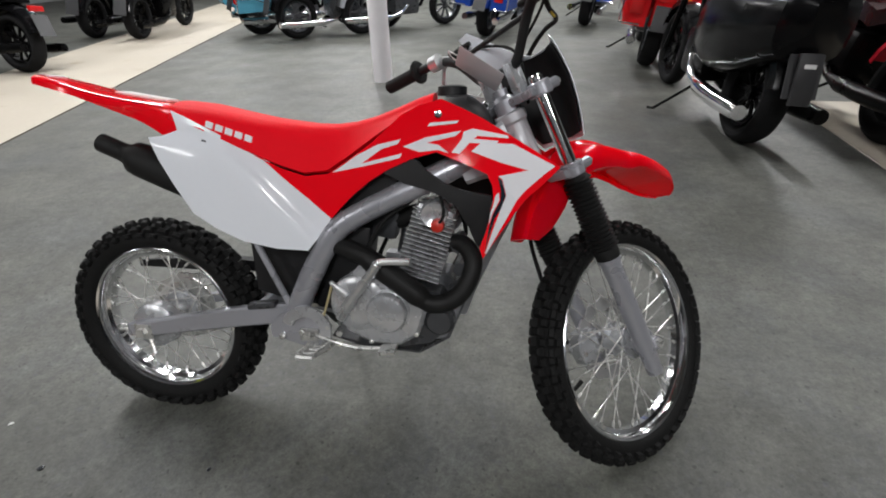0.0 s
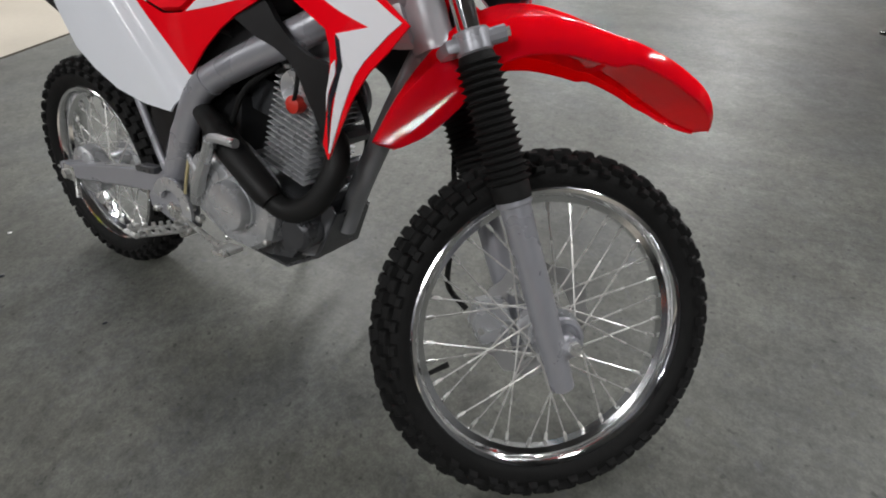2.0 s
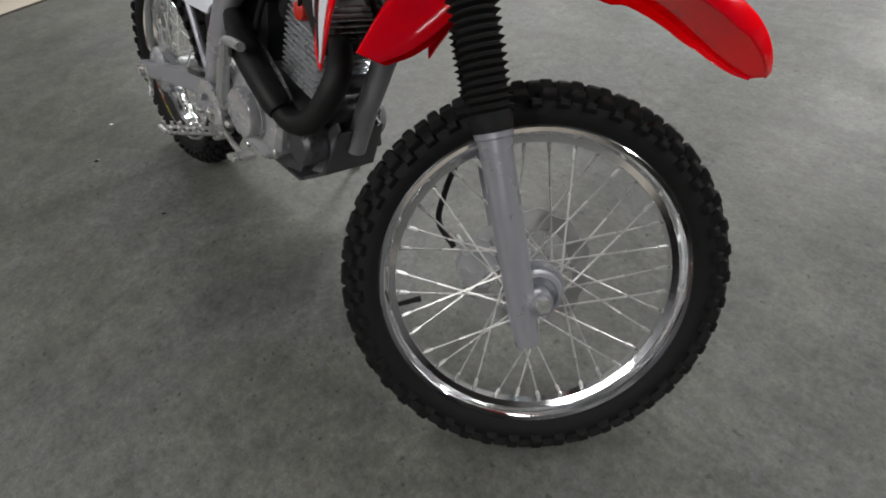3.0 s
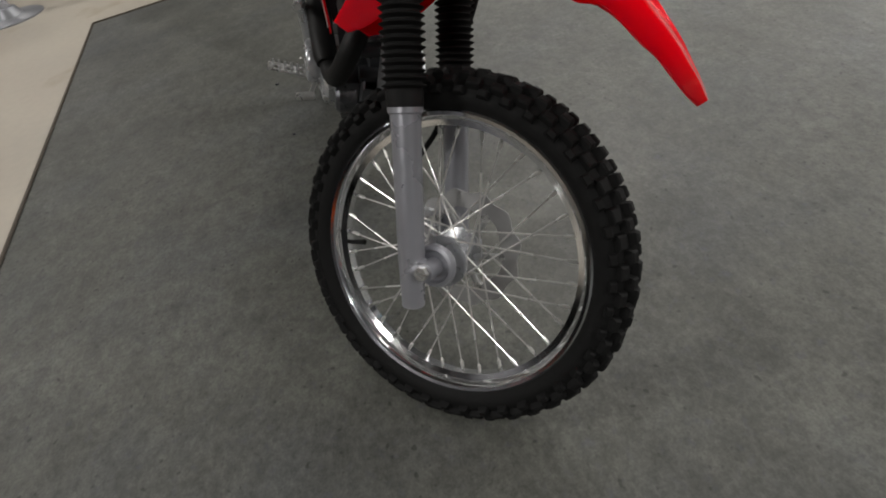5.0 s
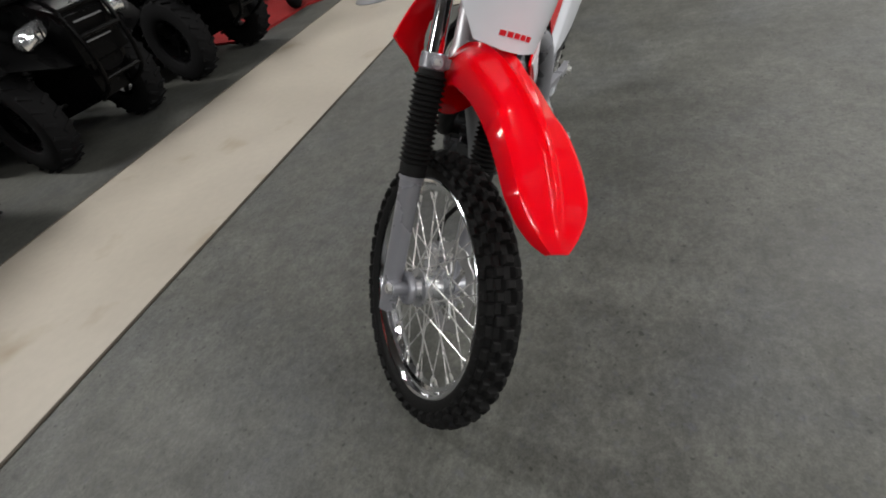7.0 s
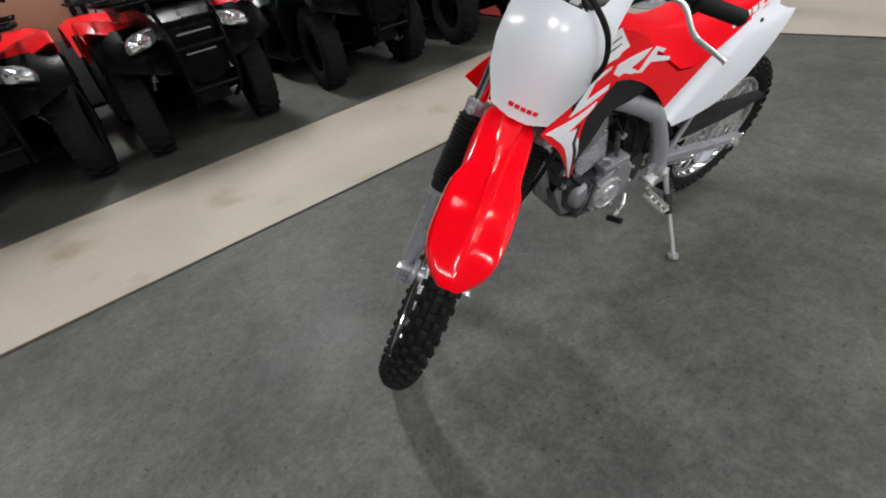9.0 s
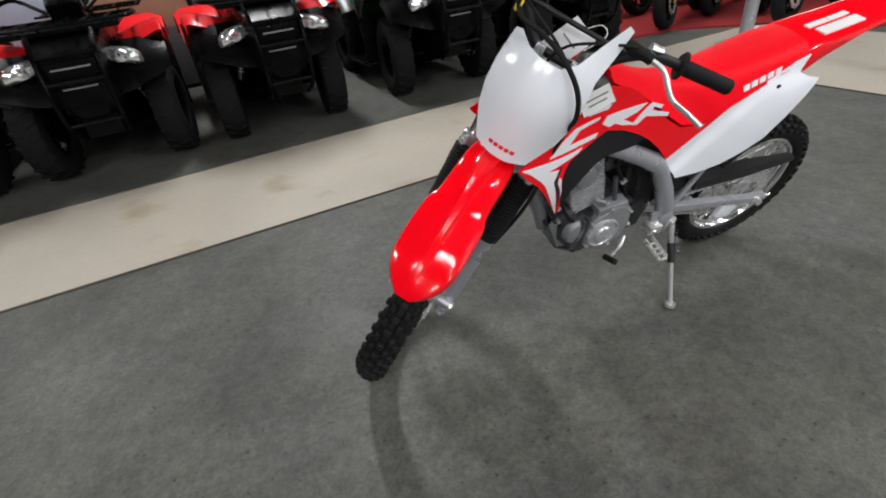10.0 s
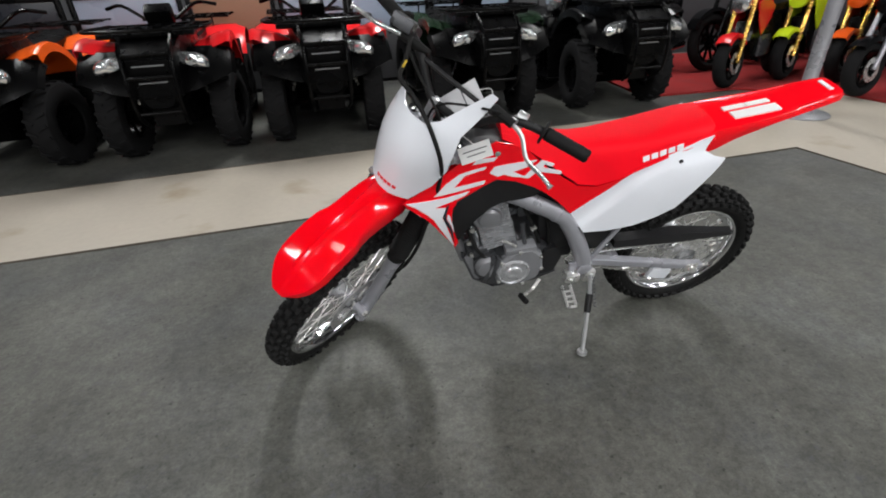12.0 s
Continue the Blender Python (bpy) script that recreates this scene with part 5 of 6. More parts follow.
part("caliper_bracket", panel([(-0.030, -0.205), (0.020, -0.170), (0.045, -0.200), (0.050, -0.262), (0.020, -0.275), (-0.010, -0.262)], lambda x, z: 0.072, 0.008, 0.03, 0, 1), SILVER, caliper, "silver caliper bracket")
part("hub_ring", lathe(bmesh.new(), [(-0.050, 0.020), (-0.052, 0.036), (-0.058, 0.039), (-0.066, 0.036), (-0.068, 0.030), (-0.062, 0.026), (-0.062, 0.014)], 32), SILVER, front_wheel, "silver ring round the front axle")
hose = [(0.046, -0.175, 0.605), (0.10, -0.13, 0.565), (0.155, -0.095, 0.542), (0.175, -0.04, 0.538), (0.185, 0.022, 0.519), (0.180, 0.076, 0.481), (0.150, 0.104, 0.43), (0.104, 0.104, 0.375), (0.070, 0.108, 0.30), (0.066, 0.122, 0.22), (0.036, 0.126, 0.13), (0.004, 0.122, 0.05), (-0.020, 0.112, -0.04), (-0.056, 0.094, -0.10), (-0.078, 0.078, -0.150), (-0.060, 0.068, -0.200)]
fpart("brake_hose", tube(hose, 0.0056, 8, steps=6), RUBBER, None, "black front brake hose")
for pts in ([(0.02, 0.19, 0.60), (0.08, 0.10, 0.58), (0.10, 0.0, 0.52), (0.05, -0.02, 0.40)], [(0.02, -0.21, 0.60), (0.09, -0.12, 0.57), (0.11, 0.03, 0.50), (0.02, 0.05, 0.38)]):
    fpart("control_cable", tube(pts, 0.0034, 8, steps=6), RUBBER, None, "black control cable")

# ---- paper tags hanging on the dirt bike ----
TAG = BIKE @ FORK


def sheet(w, h, t=0.0012):
    return box(bmesh.new(), (w, h, t), None, 0.0005)


tag = thing("price_tag", TAG @ pose(-0.036, -0.004, 0.514, 62, 18, 70), "grey film pouch tied to the handlebar", "tag")
part("pouch", sheet(0.075, 0.115), FILMY, tag)
part("printed_lines", box(bmesh.new(), (0.045, 0.004, 0.0004), pose(0, 0.01, 0.0011)), INK, tag)
part("tie", tube([(0.0, 0.055, 0), (0.02, 0.085, 0.01), (0.05, 0.075, 0.02), (0.045, 0.02, 0.015)], 0.0012, 6, steps=5), PAPER, tag, "thin white tie")
N = Vector((0.05, 0.80, 0.60)).normalized()
X = Vector((-0.958, 0.0, 0.287))
X = (X - N * X.dot(N)).normalized()
Y = N.cross(X)
CARD_POSE = Matrix(((X.x, Y.x, N.x, 0.852), (X.y, Y.y, N.y, 0.112), (X.z, Y.z, N.z, 0.884), (0, 0, 0, 1)))
tag = thing("price_tag", BIKE @ CARD_POSE, "white paper label card with printed lines hanging by the fuel tank", "tag")
part("card", sheet(0.088, 0.044), PAPER, tag)
for k, w in enumerate((0.066, 0.050)):
    part("printed_lines", box(bmesh.new(), (w, 0.003, 0.004), pose(0, 0.006 - 0.012 * k, 0)), INK, tag)
part("tie", tube([(0.0, 0.022, 0), (-0.02, 0.05, 0.006), (-0.05, 0.075, 0.0)], 0.0012, 6, steps=5), PAPER, tag, "thin white tie")
tag = thing("cable_ring", TAG @ pose(0.120, -0.118, 0.556, 80, 0, 30), "yellow ring round the brake hose", "ring")
part("loop", sweep(bmesh.new(), [(0.012 * math.cos(k * math.pi / 10), 0.012 * math.sin(k * math.pi / 10), 0) for k in range(21)], 0.0026, 8), YELLOW, tag)

# ---- parked vehicles ----
BODYBLACK = mat("satin black plastic", (0.002, 0.002, 0.0022), 0.30, vary=0.2, spec=0.09)
VTYRE = mat("parked tyre rubber", (0.009, 0.009, 0.0095), 0.85, vary=0.3, spec=0.12)
LENS = mat("headlight reflector", (0.80, 0.82, 0.84), 0.16, 0.9, vary=0.2, scale=60)
AMBER = mat("amber lens", (0.75, 0.16, 0.02), 0.2)
TAILRED = mat("red lens", (0.45, 0.01, 0.01), 0.2)
GOLD = mat("gold anodised fork", (0.70, 0.42, 0.10), 0.25, 0.9)
PAINT = {}


def paint(key):
    table = {"red": (0.60, 0.012, 0.015), "orange": (0.80, 0.11, 0.012), "green": (0.010, 0.022, 0.012), "black": (0.004, 0.004, 0.0045), "blue": (0.012, 0.05, 0.30), "sky": (0.10, 0.36, 0.50), "lime": (0.55, 0.72, 0.02), "maroon": (0.35, 0.01, 0.02), "silver": (0.30, 0.31, 0.33)}
    if key not in PAINT:
        PAINT[key] = mat(key + " bodywork paint", table[key], 0.20, vary=0.05, spec=0.15 if key == "black" else 0.25)
    return PAINT[key]


def road_wheel(parent, m, r, w, rim_r, rim_mat, lugs=0, spokes=5):
    """A wheel about its own y axis: rim with spokes, under it the tyre."""
    bm = lathe(bmesh.new(), [(-w * 0.36, rim_r), (-w * 0.30, rim_r - 0.018), (w * 0.30, rim_r - 0.018), (w * 0.36, rim_r), (w * 0.34, rim_r - 0.004), (-w * 0.34, rim_r - 0.004)], 36, close=True)
    lathe(bm, [(-w * 0.25, 0.02), (-w * 0.25, 0.045), (w * 0.25, 0.045), (w * 0.25, 0.02)], 16)
    wheel = part("wheel", bm, rim_mat, parent, "", m)
    arm = None
    for k in range(spokes):
        turn = Matrix.Rotation(2 * math.pi * k / spokes, 4, "Y")
        if arm is None:
            arm = part("wheel_arm", sweep(bmesh.new(), [(0.03, 0, 0), (rim_r - 0.008, 0, 0)], 0.02, 6, 0.6), rim_mat, wheel, "", turn)
        else:
            shared("wheel_arm", arm, turn, wheel)
    h = (r - rim_r) / 2
    prof = []
    for k in range(13):
        a = radians(-160 + 320 * k / 12)
        ca, sa = math.cos(a), math.sin(a)
        if lugs:
            ca, sa = math.copysign(abs(ca) ** 0.6, ca), math.copysign(abs(sa) ** 0.6, sa)
        prof.append((sa * w / 2, r - h + ca * h))
    part("tyre", lathe(bmesh.new(), prof, 44, close=True), VTYRE, wheel)
    if lugs:
        bm = bmesh.new()
        for k in range(lugs):
            for s in (-1, 1):
                a = 2 * math.pi * (k + (0.5 if s > 0 else 0)) / lugs
                box(bm, (0.014, w * 0.42, 0.024), Matrix.Rotation(-a, 4, "Y") @ pose(r - 0.002, s * w * 0.24, 0, 28 * s, 0, 0), 0.003)
        tagged(part("tread", bm, VTYRE, wheel), "", "", "", "stuff")
    return wheel


def quad_bike(m, color, label):
    """A utility quad facing along its own x axis; its origin is on the ground below the front axle."""
    q = thing("quad_bike", m, label, "quad bike", "row of quad bikes")
    coat_ = paint(color)
    for x, y in ((0, 0.39), (0, -0.39), (-1.27, 0.38), (-1.27, -0.38)):
        road_wheel(q, pose(x, y, 0.312, 0, 0, -7 if x == 0 else 0), 0.305, 0.172, 0.155, BODYBLACK, 22, 6)
    nose = [(0.46, 0.10, 0.44, 0.66), (0.42, 0.15, 0.42, 0.80), (0.20, 0.17, 0.42, 0.86), (-0.2, 0.18, 0.40, 0.88), (-0.5, 0.16, 0.40, 0.84)]
    part("nose", loft([[(x, math.copysign(abs(math.cos(a)) ** 0.6, math.cos(a)) * w, (lo + hi) / 2 + math.copysign(abs(math.sin(a)) ** 0.6, math.sin(a)) * (hi - lo) / 2) for a in [2 * math.pi * k / 16 for k in range(16)]] for x, w, lo, hi in nose]), BODYBLACK, q)
    part("belly", loft([[(x, -w, lo), (x, w, lo), (x, w, hi), (x, -w, hi)] for x, w, lo, hi in ((0.36, 0.10, 0.30, 0.50), (-0.28, 0.24, 0.16, 0.60), (-1.0, 0.24, 0.16, 0.56), (-1.5, 0.14, 0.30, 0.50))]), BODYBLACK, q)
    for s in (-1, 1):
        rows = []
        for k in range(11):
            a = radians(66 + 84 * k / 10)
            row = []
            for y, dr in ((0.22, -0.02), (0.26, 0.0), (0.32, 0.012), (0.40, 0.018), (0.485, 0.024), (0.512, 0.010), (0.515, -0.05)):
                r = 0.50 + dr + 0.03 * (k / 10)
                row.append((0.02 + r * math.cos(a) * 0.86, s * y, 0.355 + r * math.sin(a) - 0.085 * (1 - k / 10) * (0.515 - y) / 0.29))
            rows.append(row)
        part("front_fender", thicken(loft(rows, closed=False), 0.006), coat_, q, "glossy painted front wing")
        flare = []
        for k in range(11):
            row = []
            for y, r, low in ((0.13, 0.47, 22), (0.25, 0.485, 24), (0.40, 0.485, 31), (0.50, 0.46, 38), (0.525, 0.42, 40)):
                a = radians(low + (70 - low) * k / 10)
                row.append((0.03 + r * math.cos(a) * 0.88, s * y, 0.345 + r * math.sin(a)))
            flare.append(row)
        part("fender_flare", thicken(loft(flare, closed=False), 0.008), BODYBLACK, q)
        lamp = loft([[(0.34 + dx + 0.02 * math.cos(a), s * (0.262 + math.copysign(abs(math.cos(a)) ** 0.7, math.cos(a)) * 0.105 * k), 0.735 + 0.048 * math.copysign(abs(math.sin(a)) ** 0.7, math.sin(a)) * k - 0.030 * math.cos(a) * k) for a in [2 * math.pi * i / 14 for i in range(14)]] for dx, k in ((-0.04, 0.9), (0.03, 1.0), (0.055, 0.8), (0.062, 0.4))])
        head = part("headlight", lamp, LENS, q, "clear headlight")
        part("bulb", lathe(bmesh.new(), [(0.395, 0.006), (0.402, 0.030), (0.404, 0.012)], 14, "x", (0, s * 0.25, 0.735)), CHROME, head)
        shock_ = tube([(0.02, s * 0.17, 0.66), (0.02, s * 0.27, 0.40)], 0.011, 8)
        for k in range(9):
            p = Vector((0.02, s * 0.17, 0.66)).lerp(Vector((0.02, s * 0.27, 0.40)), 0.15 + 0.08 * k)
            sweep(shock_, [p + Vector((0, -0.001 * s, 0.003)), p - Vector((0, -0.001 * s, 0.003))], 0.026, 10)
        part("shock_absorber", shock_, ZINC if color != "green" else DARKALLOY, q)
        part("suspension_arm", tube([(0.10, s * 0.10, 0.32), (0.0, s * 0.30, 0.29), (-0.12, s * 0.10, 0.32)], 0.014, 8), BODYBLACK, q)
        part("inner_fender", box(bmesh.new(), (0.02, 0.36, 0.56), pose(-0.40, s * 0.34, 0.50, 0, -10, 0), 0.008), BODYBLACK, q)
        rear = []
        for k in range(9):
            a = radians(35 + 110 * k / 8)
            rear.append([(-1.27 + r * math.cos(a), s * y, 0.33 + r * math.sin(a)) for y, r in ((0.14, 0.48), (0.25, 0.50), (0.42, 0.50), (0.51, 0.46))])
        part("rear_fender", thicken(loft(rear, closed=False), 0.006), coat_, q)
        part("footwell", box(bmesh.new(), (0.60, 0.32, 0.03), pose(-0.66, s * 0.34, 0.20), 0.01), BODYBLACK, q)
    grille = box(bmesh.new(), (0.03, 0.27, 0.30), pose(0.455, 0, 0.62, 0, 8, 0), 0.012)
    part("front_cover", loft([[(x, -w, lo), (x, -w * 0.9, hi), (x, w * 0.9, hi), (x, w, lo)] for x, w, lo, hi in ((0.47, 0.17, 0.52, 0.79), (0.30, 0.22, 0.60, 0.88), (-0.20, 0.24, 0.60, 0.90), (-0.50, 0.20, 0.60, 0.86))]), BODYBLACK, q)
    gr = part("grille", grille, BODYBLACK, q)
    for k in range(3):
        part("slat", box(bmesh.new(), (0.012, 0.20 - 0.02 * k, 0.009), pose(0.478 + 0.012 * (1 - k), 0, 0.73 - 0.11 * k, 0, 8, 0), 0.002), GREYSTEEL if k < 2 else BODYBLACK, gr)
    bumper = bmesh.new()
    for s in (-1, 1):
        sweep(bumper, smooth_path([(0.36, s * 0.13, 0.30), (0.50, s * 0.145, 0.40), (0.53, s * 0.15, 0.60), (0.48, s * 0.155, 0.80), (0.36, s * 0.16, 0.90)], 4), 0.014, 8)
    for z, x in ((0.42, 0.505), (0.66, 0.525), (0.80, 0.48)):
        sweep(bumper, [(x, -0.155, z), (x, 0.155, z)], 0.012, 8)
    part("bumper", bumper, BODYBLACK, q, "black tubular bumper")
    hoop = [(-0.25, -0.36, 0.93), (0.22, -0.40, 0.94), (0.38, -0.30, 0.94), (0.42, 0.0, 0.94), (0.38, 0.30, 0.94), (0.22, 0.40, 0.94), (-0.25, 0.36, 0.93)]
    rack = part("front_rack", tube(hoop, 0.011, 8, steps=4), BODYBLACK, q, "black steel luggage rack")
    part("rack_base", box(bmesh.new(), (0.50, 0.62, 0.035), pose(0.06, 0, 0.905), 0.012), BODYBLACK, rack)
    for y in (-0.24, -0.12, 0, 0.12, 0.24):
        part("rack_bar", tube([(-0.22, y, 0.93), (0.40 - abs(y) * 0.25, y, 0.94)], 0.007, 6), BODYBLACK, rack)
    for x in (-0.2, 0.05, 0.25):
        part("rack_bar", tube([(x, -0.38, 0.93), (x, 0.38, 0.93)], 0.009, 6), BODYBLACK, rack)
    for s in (-1, 1):
        part("rack_stay", tube([(0.15, s * 0.22, 0.93), (0.15, s * 0.17, 0.80)], 0.009, 6), BODYBLACK, rack)
    bar_ = part("handlebar", tube([(-0.42, -0.40, 1.04), (-0.33, -0.26, 1.06), (-0.28, -0.08, 0.95), (-0.28, 0.08, 0.95), (-0.33, 0.26, 1.06), (-0.42, 0.40, 1.04)], 0.013, 8, steps=4), BODYBLACK, q)
    part("display_pod", box(bmesh.new(), (0.12, 0.20, 0.15), pose(-0.25, 0, 0.985, 0, 30, 0), 0.03), BODYBLACK, bar_)
    part("seat", loft([[(x, -w, z - 0.09), (x, -w, z), (x, -w * 0.6, z + 0.03), (x, w * 0.6, z + 0.03), (x, w, z), (x, w, z - 0.09)] for x, w, z in ((-0.50, 0.10, 0.80), (-0.75, 0.14, 0.77), (-1.05, 0.17, 0.80), (-1.30, 0.15, 0.84))]), BODYBLACK, q)
    back = part("rear_rack", tube([(-1.72, -0.38, 0.90), (-1.72, 0.38, 0.90)], 0.010, 6), BODYBLACK, q)
    for y in (-0.35, -0.17, 0, 0.17, 0.35):
        part("rack_bar", tube([(-1.25, y, 0.90), (-1.72, y, 0.90)], 0.009, 6), BODYBLACK, back)
    for x in (-1.25, -1.5):
        part("rack_bar", tube([(x, -0.38, 0.90), (x, 0.38, 0.90)], 0.010, 6), BODYBLACK, back)
    for s in (-1, 1):
        part("rack_stay", tube([(-1.4, s * 0.2, 0.90), (-1.4, s * 0.2, 0.76)], 0.009, 6), BODYBLACK, back)
    return q


def row_pose(x, back=0.50, turn=0.0):
    px, py = on_run(x, -SWIDE - 0.10 - back)
    return pose(px, py, 0, 0, 0, 90 + RUN + turn)


quad_red = quad_bike(row_pose(2.60), "red", "red and black utility quad bike with clear headlights")
copy_thing(quad_red, row_pose(1.45, 0.50, 2))
quad_bike(row_pose(3.80, 0.48, -2), "orange", "orange and black utility quad bike beside a red one")
quad_bike(row_pose(0.08, 0.56, 1), "green", "dark green utility quad bike with black racks")
quad_bike(row_pose(-1.27, 0.50, -1), "black", "black and dark green utility quad bike with black racks")


def motorcycle(m, color, label, bags=True, chrome=True, screen=False, big_tail=False, cowl=False):
    """A large road motorcycle along its own x axis; its origin is on the ground below the rear axle."""
    q = thing("motorcycle", m, label, "motorcycle", "parked motorcycles")
    coat_, bright = paint(color), CHROME if chrome else BODYBLACK
    road_wheel(q, pose(0, 0, 0.32), 0.32, 0.17, 0.21, DARKALLOY if chrome else BODYBLACK, 0, 10)
    road_wheel(q, pose(1.60, 0, 0.32), 0.32, 0.13, 0.22, DARKALLOY if chrome else BODYBLACK, 0, 10)
    part("engine", box(bmesh.new(), (0.46, 0.34, 0.34), pose(0.75, 0, 0.42), 0.06), DARKALLOY if chrome else BODYBLACK, q)
    for s in (-1, 1):
        part("cylinder", lathe(bmesh.new(), [(0.5, 0.09)] + [(0.5 + 0.02 * k, 0.11 if k % 2 else 0.09) for k in range(1, 10)] + [(0.72, 0.05)], 16, "z", (0.75 + 0.12 * s, 0.04 * s, 0)), bright, q)
        part("fork_leg", tube([(1.60, s * 0.10, 0.32), (1.30, s * 0.10, 1.0)], 0.026, 12), bright, q)
    part("frame", tube([(0.05, 0.0, 0.40), (0.45, 0, 0.62), (0.95, 0, 0.80), (1.32, 0, 0.92), (1.10, 0, 0.35), (0.45, 0, 0.25)], 0.03, 8), BODYBLACK, q)
    part("fuel_tank", loft([[(x, math.cos(a) * w, z + math.sin(a) * h) for a in [2 * math.pi * k / 14 for k in range(14)]] for x, w, z, h in ((0.72, 0.07, 0.84, 0.06), (0.85, 0.14, 0.86, 0.11), (1.05, 0.17, 0.90, 0.14), (1.22, 0.12, 0.92, 0.11), (1.28, 0.05, 0.92, 0.06))]), coat_, q)
    part("seat", loft([[(x, -w, z - 0.10), (x, -w, z), (x, -w * 0.5, z + 0.03), (x, w * 0.5, z + 0.03), (x, w, z), (x, w, z - 0.10)] for x, w, z in ((0.74, 0.12, 0.76), (0.45, 0.18, 0.72), (0.15, 0.16, 0.80), (-0.15, 0.13, 0.84))]), BODYBLACK, q)
    rows = []
    for k in range(12):
        a = radians(15 + 150 * k / 11)
        rows.append([(r * math.cos(a), y, 0.33 + r * math.sin(a)) for y, r in ((-0.11, 0.34), (-0.10, 0.39), (-0.05, 0.41), (0.05, 0.41), (0.10, 0.39), (0.11, 0.34))])
    part("rear_fender", thicken(loft(rows, closed=False), 0.006), coat_, q)
    rows = []
    for k in range(12):
        a = radians(25 + 130 * k / 11)
        rows.append([(1.60 + r * math.cos(a), y, 0.33 + r * math.sin(a)) for y, r in ((-0.08, 0.33), (-0.07, 0.37), (0.07, 0.37), (0.08, 0.33))])
    part("front_fender", thicken(loft(rows, closed=False), 0.006), coat_, q)
    for s in (-1, 1):
        pts = [(0.75, s * 0.16, 0.40), (0.55, s * 0.20, 0.28), (0.1, s * 0.22, 0.26), (-0.36, s * 0.23, 0.28)]
        part("exhaust_pipe", tube(pts, [0.03] * 6 + [0.052] * 6 + [0.045], 14, steps=4), CHROME if cowl and s > 0 else bright, q)
        if bags:
            bag = loft([[(x, s * y, z) for y, z in ((0.15, 0.42), (0.36, 0.42), (0.39, 0.55), (0.37, 0.74), (0.15, 0.78))] for x in (-0.42, -0.36, 0.14, 0.20)])
            b_ = part("saddlebag", bag, coat_, q, "painted hard saddlebag")
            part("guard_rail", tube([(-0.45, s * 0.20, 0.44), (-0.46, s * 0.40, 0.44), (-0.46, s * 0.40, 0.62), (-0.2, s * 0.42, 0.62), (0.1, s * 0.42, 0.50)], 0.011, 8), bright, b_)
            part("tail_light", box(bmesh.new(), (0.03, 0.12, 0.14), pose(-0.43, s * 0.26, 0.60), 0.01), TAILRED, b_)
        if color != "black":
            part("turn_signal", lathe(bmesh.new(), [(-0.48, 0.015), (-0.47, 0.026), (-0.43, 0.02)], 14, "x", (0, s * 0.17, 0.70)), AMBER, q)
    part("plate_holder", loft([[(-0.40, -0.09, 0.62), (-0.40, 0.09, 0.62), (-0.39, 0.09, 0.62), (-0.39, -0.09, 0.62)], [(-0.47, -0.09, 0.40), (-0.47, 0.09, 0.40), (-0.46, 0.09, 0.40), (-0.46, -0.09, 0.40)]]), DARK, q)
    part("tail_light", box(bmesh.new(), (0.05, 0.16, 0.06), pose(-0.38, 0, 0.68), 0.015), TAILRED, q)
    part("handlebar", tube([(0.95, -0.42, 1.05), (1.15, -0.30, 1.10), (1.25, -0.05, 1.02), (1.25, 0.05, 1.02), (1.15, 0.30, 1.10), (0.95, 0.42, 1.05)], 0.014, 8, steps=4), bright, q)
    part("headlight", lathe(bmesh.new(), [(1.36, 0.04), (1.40, 0.09), (1.47, 0.095), (1.48, 0.06)], 20, "x", (0, 0, 0.88)), LENS, q)
    part("kickstand", tube([(0.55, 0.14, 0.25), (0.62, 0.40, 0.02), (0.68, 0.42, 0.008)], 0.011, 8), BODYBLACK, q)
    if cowl:
        part("tail_cowl", loft([[(x, math.copysign(abs(math.cos(a)) ** 0.7, math.cos(a)) * w, z + math.copysign(abs(math.sin(a)) ** 0.7, math.sin(a)) * h) for a in [2 * math.pi * k / 18 for k in range(18)]] for x, w, z, h in ((-0.44, 0.08, 0.80, 0.10), (-0.36, 0.20, 0.76, 0.20), (-0.05, 0.29, 0.72, 0.27), (0.35, 0.31, 0.66, 0.30), (0.70, 0.22, 0.62, 0.24))]), coat_, q, "glossy black tail bodywork")
        hang_ = part("plate_hanger", box(bmesh.new(), (0.02, 0.115, 0.27), pose(-0.46, 0, 0.50, 0, 12, 0), 0.006), DARK, q)
        part("label_strip", box(bmesh.new(), (0.004, 0.06, 0.022), pose(-0.462, 0.0, 0.57, 0, 12, 0)), PAPER, hang_, "small white label")
    if big_tail:
        part("tail_trunk", box(bmesh.new(), (0.42, 0.50, 0.26), pose(-0.18, 0, 0.98), 0.06), coat_, q)
    if screen:
        part("windscreen", thicken(loft([[(1.32 - 0.1 * z, y, 1.05 + z) for y in (-0.25, -0.1, 0.1, 0.25)] for z in (0, 0.2, 0.42)], closed=False), 0.004), DARK, q)
    return q


motorcycle(pose(2.47, 2.50, 0, 3, 0, 92), "black", "black touring motorcycle with smooth tail bodywork", False, False, False, False, True)
motorcycle(pose(3.34, 2.52, 0, 9, 0, 88), "maroon", "dark red and black motorcycle with amber signals", False, False)
motorcycle(pose(2.36, 4.92, 0, 8, 0, 80), "red", "red touring motorcycle with chrome guard rails", True, True, False, True)
motorcycle(pose(2.05, 8.0, 0, 8, 0, 75), "blue", "blue motorcycle with chrome trim in the far row", True, True)
motorcycle(pose(0.50, 6.95, 0, 8, 0, 74), "blue", "blue touring motorcycle with hard saddlebags", True, True, True)
motorcycle(pose(-3.15, 7.20, 0, 8, 0, 46), "sky", "pale blue cruiser motorcycle with chrome pipes", True, True)
